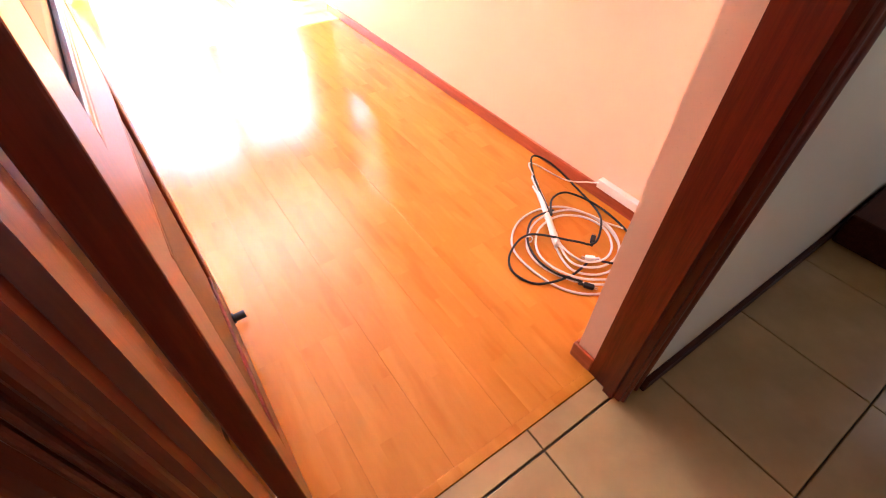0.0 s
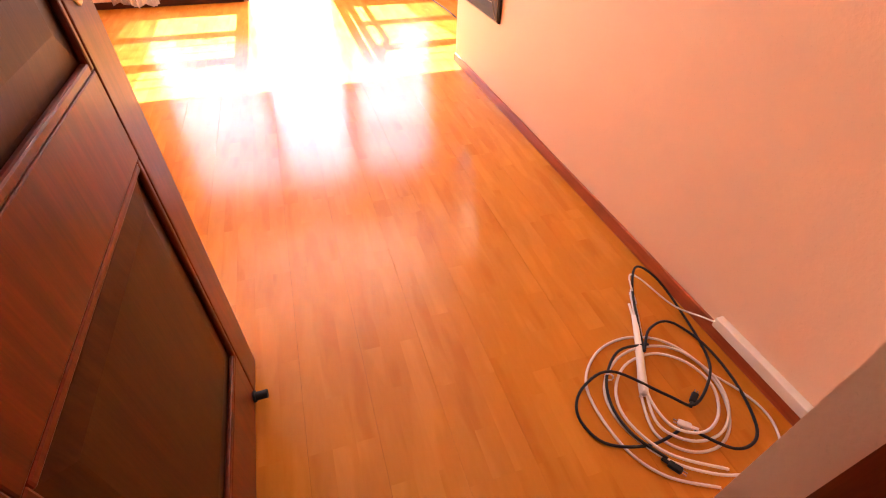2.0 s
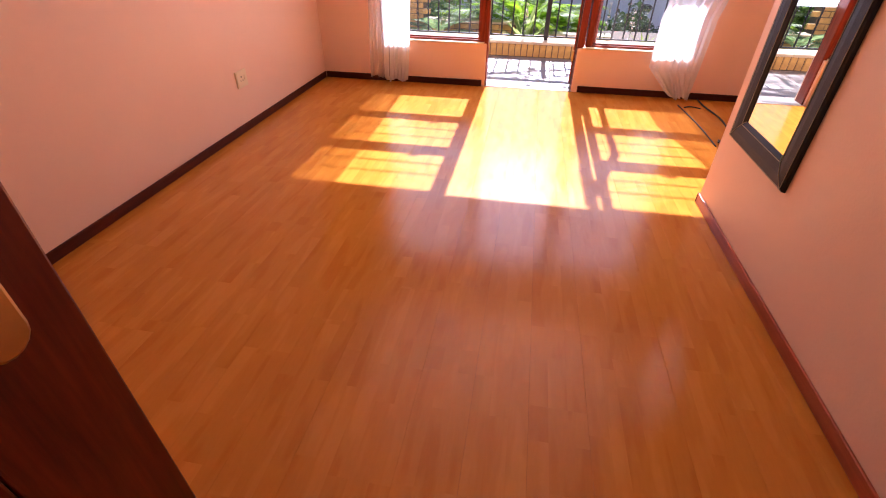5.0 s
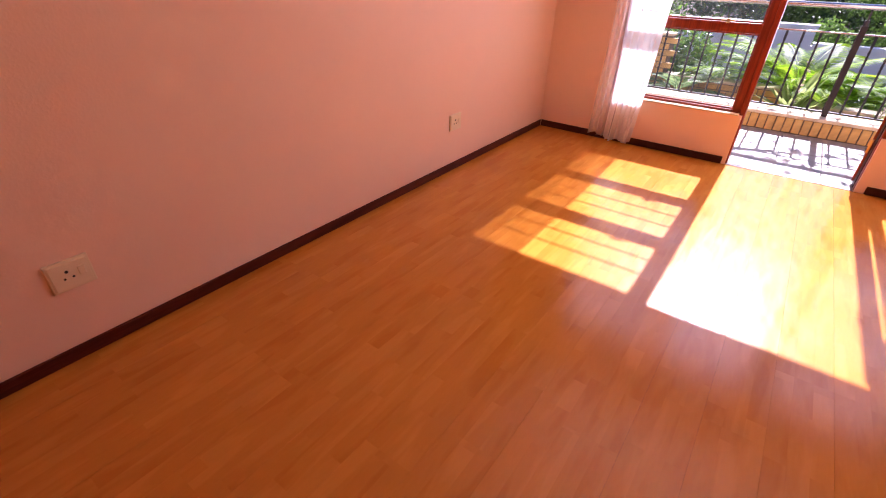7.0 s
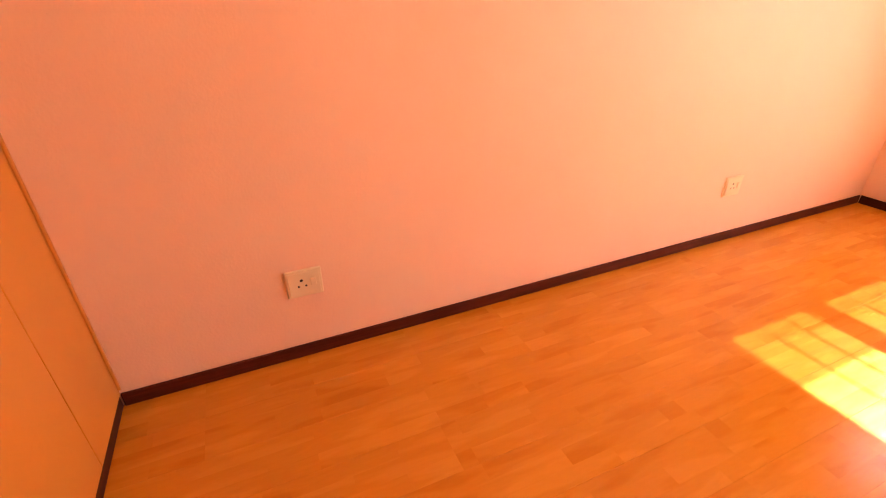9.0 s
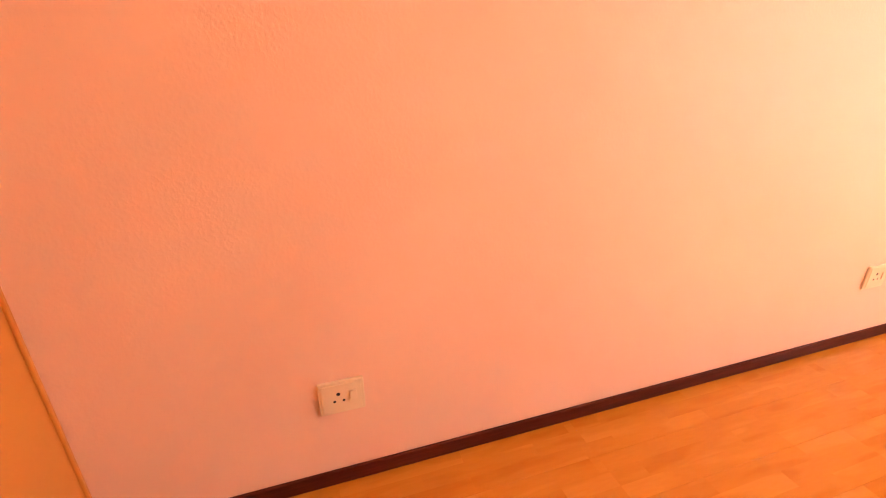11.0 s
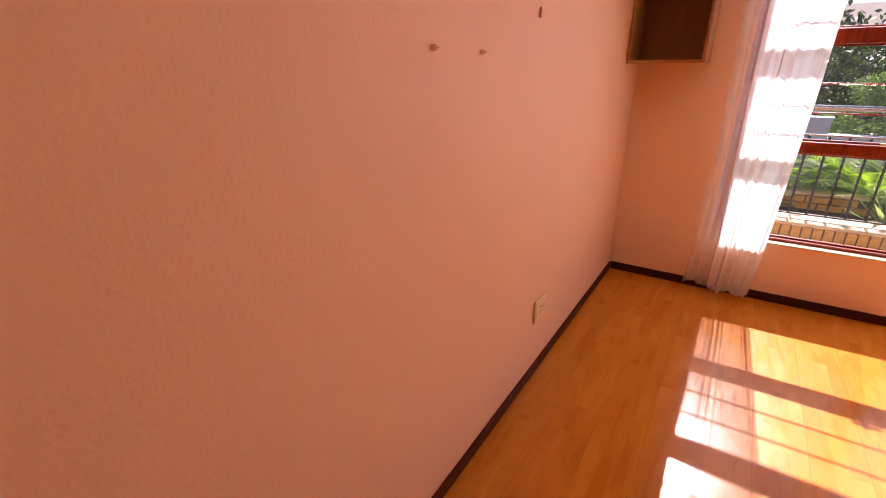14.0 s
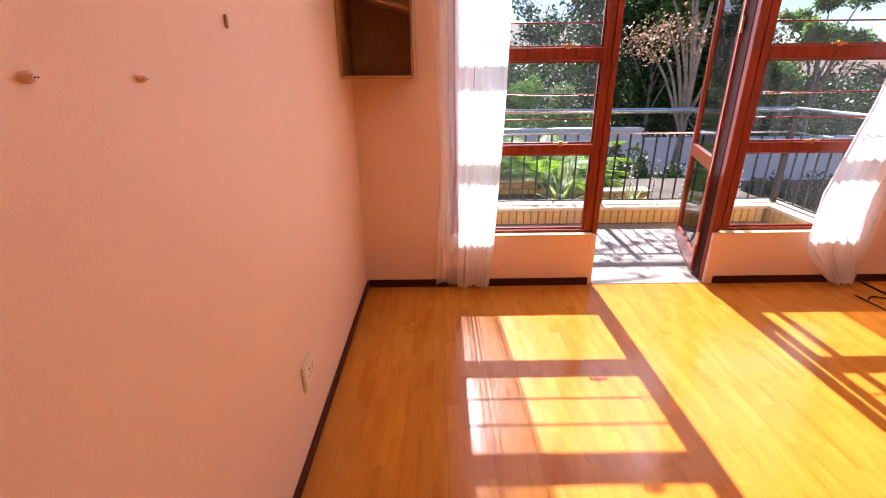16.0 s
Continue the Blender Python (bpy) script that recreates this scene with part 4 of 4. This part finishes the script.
def limb(pts, r0, r1, sides=8):
    bm = bmesh.new()
    line = smooth_line(pts, 5)
    rings = []
    for i, p in enumerate(line):
        f = i / (len(line) - 1)
        d = ((line[min(i + 1, len(line) - 1)]) - line[max(i - 1, 0)]).normalized()
        s = d.cross(Vector((0.3, 1, 0.1))).normalized()
        u = s.cross(d)
        r = (r0 + (r1 - r0) * f) * (1 + 0.08 * noise.noise(p * 6))
        rings.append([bm.verts.new(p + r * (math.cos(k * 2 * math.pi / sides) * s + math.sin(k * 2 * math.pi / sides) * u)) for k in range(sides)])
    for q, w in zip(rings, rings[1:]):
        for k in range(sides):
            bm.faces.new((q[k], q[(k + 1) % sides], w[(k + 1) % sides], w[k]))
    bmesh.ops.recalc_face_normals(bm, faces=bm.faces)
    return bm


def tree(name, x, y, z0, height, spread, n, size, mat, label, seed, crown_from=0.35, clump=0.3):
    rng = random.Random(seed)
    t = thing(name, (0, 0, 0), label, "tree")
    t.location = (x, y, z0)
    top = Vector((rng.uniform(-0.3, 0.3), rng.uniform(-0.3, 0.3), height * 0.7))
    part("trunk", limb([(0, 0, -0.1), (top.x * 0.3 + 0.05, 0, height * 0.2), (top.x * 0.6, top.y * 0.6, height * 0.45), tuple(top)], 0.016 * height, 0.006 * height), M_BARK, t, smooth=True)
    clumps = []
    for i in range(9):
        a, h = rng.uniform(0, 2 * math.pi), rng.uniform(crown_from, 0.9)
        rr = spread * rng.uniform(0.35, 0.85) * (1.15 - 0.5 * h)
        end = Vector((rr * math.cos(a), rr * math.sin(a), height * h + 0.1 * height))
        s = top * min(1.0, h * 0.75)
        part("limb", limb([tuple(s), tuple((s + end) / 2 + Vector((0, 0, 0.06 * height))), tuple(end)], 0.007 * height, 0.002 * height, 6), M_BARK, t, smooth=True)
        q = spread * clump * rng.uniform(0.7, 1.25)
        clumps.append((*end, q, q, q * 0.8))
        for _ in range(2):
            e2 = end + Vector((rng.uniform(-1, 1), rng.uniform(-1, 1), rng.uniform(-0.6, 0.8))) * spread * 0.3
            clumps.append((*e2, q * 0.6, q * 0.6, q * 0.5))
    crown = new("crown", leaves_mesh("crown", clumps, n, size, mat, seed))
    crown.parent = t
    return t


def shrub(name, clumps, n, size, mat, label, seed, category="shrub"):
    ob = new(name, leaves_mesh(name, clumps, n, size, mat, seed))
    return tagged(ob, label, category, "garden shrubs")


# raised planting bed beyond the kerb, with low brick walls
struct("planting_bed", boxes((-3.0, 4.6, 1.83, 3.6, -1.3, -0.02)), M_EARTH, "raised soil bed behind the veranda kerb", "soil bed")


def brick_wall(name, label, x0, x1, y, z0, z1, cap=True):
    """A garden wall of stretcher bricks, each its own piece."""
    w = thing(name, (0, 0, 0), label, "garden wall", "brick garden walls", "structure")
    part("core", boxes((x0, x1, y + 0.012, y + 0.2, z0, z1)), M_MORTAR, w)
    if cap:
        part("capping", boxes((x0 - 0.01, x1 + 0.01, y - 0.015, y + 0.215, z1 + 0.001, z1 + 0.035), bevel=0.008), M_COPING, w)
    bm = bmesh.new()
    add_box(bm, 0, 0.215, 0, 0.05, 0, 0.068, 0.006)
    me = mesh_of("brick", bm, M_BRICK)
    r, z = 0, z0
    while z < z1 - 0.05:
        x = x0 + (0.0 if r % 2 else -0.112)
        while x < x1 - 0.11:
            if x >= x0:
                ob = new("brick", me)
                ob.parent, ob.location = w, (x, y + random.uniform(-0.003, 0.002), z + 0.004)
            x += 0.225
        z, r = z + 0.078, r + 1
    return w


brick_wall("garden_wall", "stepped yellow-brick planter wall among shrubs", -2.6, 0.45, 2.9, -0.02, 0.62)
brick_wall("garden_wall", "low yellow-brick planter wall", 0.5, 1.9, 2.75, -0.02, 0.14)
brick_wall("garden_wall", "low yellow-brick planter wall", 2.2, 3.2, 2.45, -0.02, 0.06)
struct("garden_boundary_wall", boxes((-4.0, 2.0, 7.5, 7.7, -1.2, 0.5), (2.0, 5.2, 7.5, 7.7, -1.2, 0.2), (5.2, 12.0, 7.5, 7.7, -1.2, -0.05), (-4.02, 2.02, 7.47, 7.73, 0.5, 0.56), (2.02, 5.22, 7.47, 7.73, 0.2, 0.26), (5.22, 12.0, 7.47, 7.73, -0.05, 0.01)), M_WHITE_WALL, "white rendered garden boundary wall with capping", "wall")
for x in (2.3, 4.6, 6.6):
    vent = tagged(part("wall_vent", tube([(x + 0.13 * math.cos(k * math.pi / 8), 7.46, -0.14 + 0.07 * math.sin(k * math.pi / 8)) for k in range(16)], 0.012, 5, True), M_IRON), "dark oval drain opening in the white wall", "vent", "wall vents", "structure")
    part("opening", boxes((x - 0.11, x + 0.11, 7.462, 7.468, -0.19, -0.09), bevel=0.002), M_HOLE, vent)


def fronds(name, label, x, y, z, n, length, mat, seed, leaflets=22, wide=0.16, category="palm"):
    """A low palm: arching stems with rows of narrow leaflets."""
    rng = random.Random(seed)
    t = thing(name, (x, y, z), label, category, "garden palms")
    for i in range(n):
        a, tilt, L = 2 * math.pi * i / n + rng.uniform(-0.3, 0.3), rng.uniform(0.55, 1.35), length * rng.uniform(0.7, 1.1)
        h, o = Vector((math.cos(a), math.sin(a), 0)), Vector((-math.sin(a), math.cos(a), 0))
        bm = bmesh.new()
        def at(f):
            return h * L * f * math.cos(tilt * (1 - 0.5 * f)) + Vector((0, 0, L * (f * math.sin(tilt) - 0.45 * f * f)))
        for j in range(leaflets):
            f = 0.22 + 0.78 * j / leaflets
            p, q = at(f), at(min(1, f + 0.03))
            d = (q - p).normalized() if (q - p).length > 1e-6 else h
            for sgn in (-1, 1):
                w = wide * length * (1.0 - 0.65 * abs(f - 0.5) * 2) * rng.uniform(0.85, 1.1) * 2.2
                tip = p + (o * sgn * 0.8 + d * 0.7).normalized() * w + Vector((0, 0, -0.22 * w))
                m_ = (p + tip) / 2 + Vector((0, 0, 0.06 * w))
                e = d * 0.015
                vs = [bm.verts.new(v) for v in (p, m_ - e, tip, m_ + e)]
                bm.faces.new(vs)
        st = [at(f / 8) for f in range(9)]
        for r, s in zip(st, st[1:]):
            vs = [bm.verts.new(v) for v in (r - o * 0.006, r + o * 0.006, s + o * 0.005, s - o * 0.005)]
            bm.faces.new(vs)
        part("frond", bm, mat, t)
    return t


fronds("garden_palm", "bright green feathery palm behind the railing", 2.0, 3.2, -0.02, 30, 1.3, M_LEAF_BRIGHT, 3, 30, 0.13)
fronds("garden_palm", "small bright green palm in the planting bed", 2.55, 3.3, -0.02, 16, 0.8, M_LEAF_BRIGHT, 8, 30, 0.14)
fronds("garden_palm", "silver-green fern in the planting bed", 1.15, 3.2, -0.02, 14, 0.8, M_LEAF_SILVER, 5, 18, 0.13, "fern")
fronds("garden_palm", "silver-green fern in the planting bed", 0.75, 2.5, -0.02, 12, 0.6, M_LEAF_SILVER, 15, 18, 0.13, "fern")


def agave(x, y, z, n, length, seed, label):
    rng = random.Random(seed)
    t = thing("agave", (x, y, z), label, "agave", "agaves")
    for i in range(n):
        a, tilt, L = i * 2.4, rng.uniform(0.25, 1.35), length * rng.uniform(0.75, 1.1)
        h, o = Vector((math.cos(a), math.sin(a), 0)), Vector((-math.sin(a), math.cos(a), 0))
        bm = bmesh.new()
        prev = None
        for k in range(6):
            f = k / 5
            c = h * L * f * math.cos(tilt) + Vector((0, 0, L * f * math.sin(tilt) - 0.1 * L * f * f))
            w = 0.035 * length * 2 * (1 - f ** 1.6) * (0.6 + f) + 0.001
            row = [bm.verts.new(c - o * w), bm.verts.new(c - Vector((0, 0, 0.3 * w))), bm.verts.new(c + o * w)]
            if prev:
                bm.faces.new((prev[0], prev[1], row[1], row[0]))
                bm.faces.new((prev[1], prev[2], row[2], row[1]))
            prev = row
        part("leaf", bm, M_AGAVE, t, smooth=True)
    return t


agave(2.02, 2.2, -0.02, 30, 0.58, 4, "spiky yellow-green agave in the planting bed")
agave(2.85, 2.15, -0.02, 14, 0.32, 6, "small spiky agave beside the kerb")
agave(3.6, 2.2, -0.02, 12, 0.3, 9, "small spiky agave beside the kerb")


def flower_stalk(x, y, h, seed):
    rng = random.Random(seed)
    t = thing("flower_stalk", (x, y, -0.02), "thin stalk with small white flowers", "flower", "flower stalks")
    part("stem", tube(smooth_line([(0, 0, 0), (0.01, 0, h * 0.5), (0.02, 0.01, h)], 4), 0.004, 5), M_LEAF, t)
    ob = new("blossom", leaves_mesh("blossom", [(0.012, 0, h * f, 0.018, 0.018, 0.018) for f in (0.35, 0.5, 0.62, 0.74, 0.86, 1.0)], 90, 0.022, M_WHITE_CABLE, seed))
    ob.parent = t


for i, (x, h) in enumerate(((2.0, 0.62), (2.75, 0.5), (3.05, 0.55), (3.35, 0.48), (3.85, 0.5), (4.05, 0.42))):
    flower_stalk(x, 2.0 + 0.05 * (i % 3), h, 20 + i)

shrub("clipped_shrub", [(3.5, 4.4, -0.55, 0.42, 0.4, 0.6), (3.9, 4.6, -0.5, 0.4, 0.4, 0.65)], 6000, 0.07, M_LEAF_DARK, "dark green bushy shrub below the railing", 31)
shrub("clipped_shrub", [(4.5, 4.5, -0.62, 0.36, 0.4, 0.6), (5.2, 4.7, -0.8, 0.4, 0.4, 0.5)], 6000, 0.07, M_LEAF_DARK, "dark green bushy shrub below the railing", 32)
shrub("clipped_shrub", [(2.6, 4.6, -0.5, 0.5, 0.4, 0.55), (2.0, 4.8, -0.45, 0.5, 0.4, 0.6)], 6000, 0.07, M_LEAF_DARK, "dark green hedge shrub in shade", 33)
shrub("clipped_shrub", [(2.2, 6.4, -0.55, 0.6, 0.4, 0.5), (3.2, 6.5, -0.6, 0.6, 0.4, 0.45), (4.2, 6.4, -0.55, 0.6, 0.4, 0.45)], 8000, 0.07, M_LEAF_DARK, "dark hedge shrub before the white wall", 30)
shrub("clipped_shrub", [(5.8, 5.0, -0.92, 0.6, 0.5, 0.5), (6.8, 5.2, -0.95, 0.7, 0.5, 0.5), (7.8, 5.2, -0.9, 0.6, 0.5, 0.5)], 8000, 0.07, M_LEAF_DARK, "dark green hedge shrub in shade", 34)
shrub("leafy_shrub", [(0.0, 3.6, 0.3, 0.6, 0.4, 0.6), (-0.7, 3.7, 0.4, 0.6, 0.4, 0.6), (0.6, 3.7, 0.2, 0.4, 0.4, 0.5)], 7000, 0.07, M_LEAF, "mid-green leafy shrub behind the brick wall", 35)
shrub("leafy_shrub", [(-2.0, 3.7, 0.5, 0.8, 0.5, 0.9), (-1.3, 3.9, 0.6, 0.6, 0.5, 0.9)], 7000, 0.08, M_LEAF, "mid-green leafy shrub behind the brick wall", 36)
shrub("round_shrub", [(2.75, 8.6, 1.0, 0.42, 0.42, 0.36)], 3000, 0.05, M_LEAF, "round clipped green shrub above the wall", 37)
shrub("leafy_shrub", [(3.3, 8.5, 0.36, 0.5, 0.4, 0.28), (4.0, 8.6, 0.32, 0.5, 0.4, 0.28), (2.2, 8.5, 0.32, 0.5, 0.4, 0.28)], 3500, 0.07, M_LEAF, "light green planting above the white wall", 38)
shrub("leafy_shrub", [(3.7, 9.0, 0.9, 0.35, 0.3, 0.3)], 900, 0.07, M_LEAF_SILVER, "silver flowering shrub above the white wall", 39)

tree("garden_tree", 6.4, 10.2, -1.0, 4.7, 2.6, 26000, 0.13, M_LEAF_DARK, "tall dense dark green tree behind the white wall", 41, 0.15, 0.42)
tree("garden_tree", 7.7, 9.6, -1.0, 4.4, 1.9, 20000, 0.13, M_LEAF, "tall leafy green tree behind the white wall", 42, 0.2, 0.4)
tree("garden_tree", 8.4, 12.5, -1.0, 5.2, 2.8, 26000, 0.14, M_LEAF_DARK, "tall dense dark green tree", 43, 0.2, 0.4)
tree("garden_tree", 9.9, 8.8, -1.0, 4.7, 1.0, 9000, 0.10, M_LEAF, "round-headed light green tree", 44, 0.5, 0.3)
tree("garden_tree", 4.2, 15.0, -0.7, 4.4, 1.8, 2600, 0.14, M_LEAF_DARK, "leafy tree on the slope", 45, 0.3, 0.32)
tree("autumn_tree", 5.35, 6.3, -1.0, 5.2, 1.4, 1500, 0.065, M_LEAF_RUST, "slender pale-barked tree with sparse rusty leaves", 46, 0.44, 0.36)
tree("autumn_tree", 11.0, 6.5, -1.0, 3.4, 1.4, 2400, 0.08, M_LEAF_RUST, "small tree with sparse rusty leaves", 47, 0.45, 0.3)
shade = thing("shade_tree", (-1.6, 5.0, -1.0), "open leafy tree with a limb reaching over the garden", "tree")
part("trunk", limb([(0, 0, -0.1), (0.1, 0, 1.4), (0.3, -0.1, 3.0), (0.9, -0.2, 4.2)], 0.14, 0.07), M_BARK, shade, smooth=True)
for pts in ([(0.9, -0.2, 4.2), (2.2, -0.3, 4.6), (3.4, -0.4, 4.7), (4.6, -0.5, 4.6)], [(2.2, -0.3, 4.6), (3.0, -0.8, 4.75), (3.9, -0.9, 4.6)], [(3.0, -0.4, 4.7), (3.6, 0.1, 4.9), (4.3, 0.3, 4.85)]):
    part("limb", limb(pts, 0.05, 0.008, 6), M_BARK, shade, smooth=True)
crown = new("crown", leaves_mesh("crown", [(x, -0.4 + 0.5 * math.sin(x * 3), 4.28 + 0.2 * math.sin(x * 5), 0.45, 0.6, 0.3) for x in (2.4, 2.9, 3.3, 3.7, 4.1, 4.5, 4.9)], 480, 0.09, M_LEAF, 48))
crown.parent = shade
woods = new("far_woods", leaves_mesh("far_woods", [(x, 24 + 5 * math.sin(x * 1.3), 0.6 - 0.13 * max(0, x - 9) + 0.8 * math.sin(x * 0.9), 3.0, 2.5, 2.3 + 0.5 * math.sin(x * 2.1)) for x in range(-24, 45, 3)], 70000, 0.3, M_LEAF_DARK, 50))
tagged(woods, "distant dark wooded slope under the sky", "woods", kind="stuff")
hedge = new("hedge_row", leaves_mesh("hedge_row", [(x, 10.8 + 0.6 * math.sin(x), 0.6 - 0.1 * max(0, x - 7), 1.2, 0.8, 1.5) for x in range(-8, 16, 1)], 45000, 0.12, M_LEAF_DARK, 51))
tagged(hedge, "dense dark hedge behind the white wall", "hedge", kind="stuff")


# neighbour's house and palm beyond the garden
nh = thing("neighbour_house", (12.0, 14.0, -0.5), "low beige neighbouring house with a brown tiled roof", "house")
part("wall", boxes((0, 9.0, 0, 5.0, 0, 1.75)), M_CREAM, nh)
bm = bmesh.new()
for x0, x1 in ((-0.4, 9.4),):
    vs = [bm.verts.new(v) for v in ((x0, -0.5, 1.72), (x1, -0.5, 1.72), (x1, 5.5, 1.72), (x0, 5.5, 1.72), (x0 + 1.5, 2.5, 2.35), (x1 - 1.5, 2.5, 2.35))]
    for f in ((0, 1, 5, 4), (1, 2, 5), (2, 3, 4, 5), (3, 0, 4), (3, 2, 1, 0)):
        bm.faces.new([vs[k] for k in f])
part("roof", bm, M_ROOF, nh, "brown tiled hipped roof")
for x in (0.9, 3.0, 5.2, 7.2):
    wn_ = part("window", boxes((x, x + 1.0, -0.03, 0.02, 0.55, 1.45), bevel=0.01), M_COPING, nh)
    part("pane", boxes((x + 0.06, x + 0.47, -0.04, -0.031, 0.61, 1.39)), M_HOLE, wn_)
    part("pane", boxes((x + 0.53, x + 0.94, -0.04, -0.031, 0.61, 1.39)), M_HOLE, wn_)
part("downpipe", tube([(2.4, -0.06, 0.0), (2.4, -0.06, 1.72)], 0.05, 10), M_WHITE_WALL, nh, "white drainpipe")
palm = fronds("garden_palm", "dark green palm on a short trunk", 10.9, 7.9, 1.1, 18, 0.95, M_LEAF_DARK, 61, 18, 0.13)
part("trunk", limb([(0, 0, -2.1), (0.04, 0, -1.2), (0.0, 0.02, -0.5), (0, 0, 0.05)], 0.13, 0.1), M_BARK, palm, smooth=True)

# hall: dark plinth against the wall
tagged(part("low_plinth", boxes((3.74, 4.6, -5.82, Y_HALL - 0.03, 0.0, 0.13), bevel=0.008), M_SKIRT_X), "low dark wooden plinth against the hall wall", "plinth")
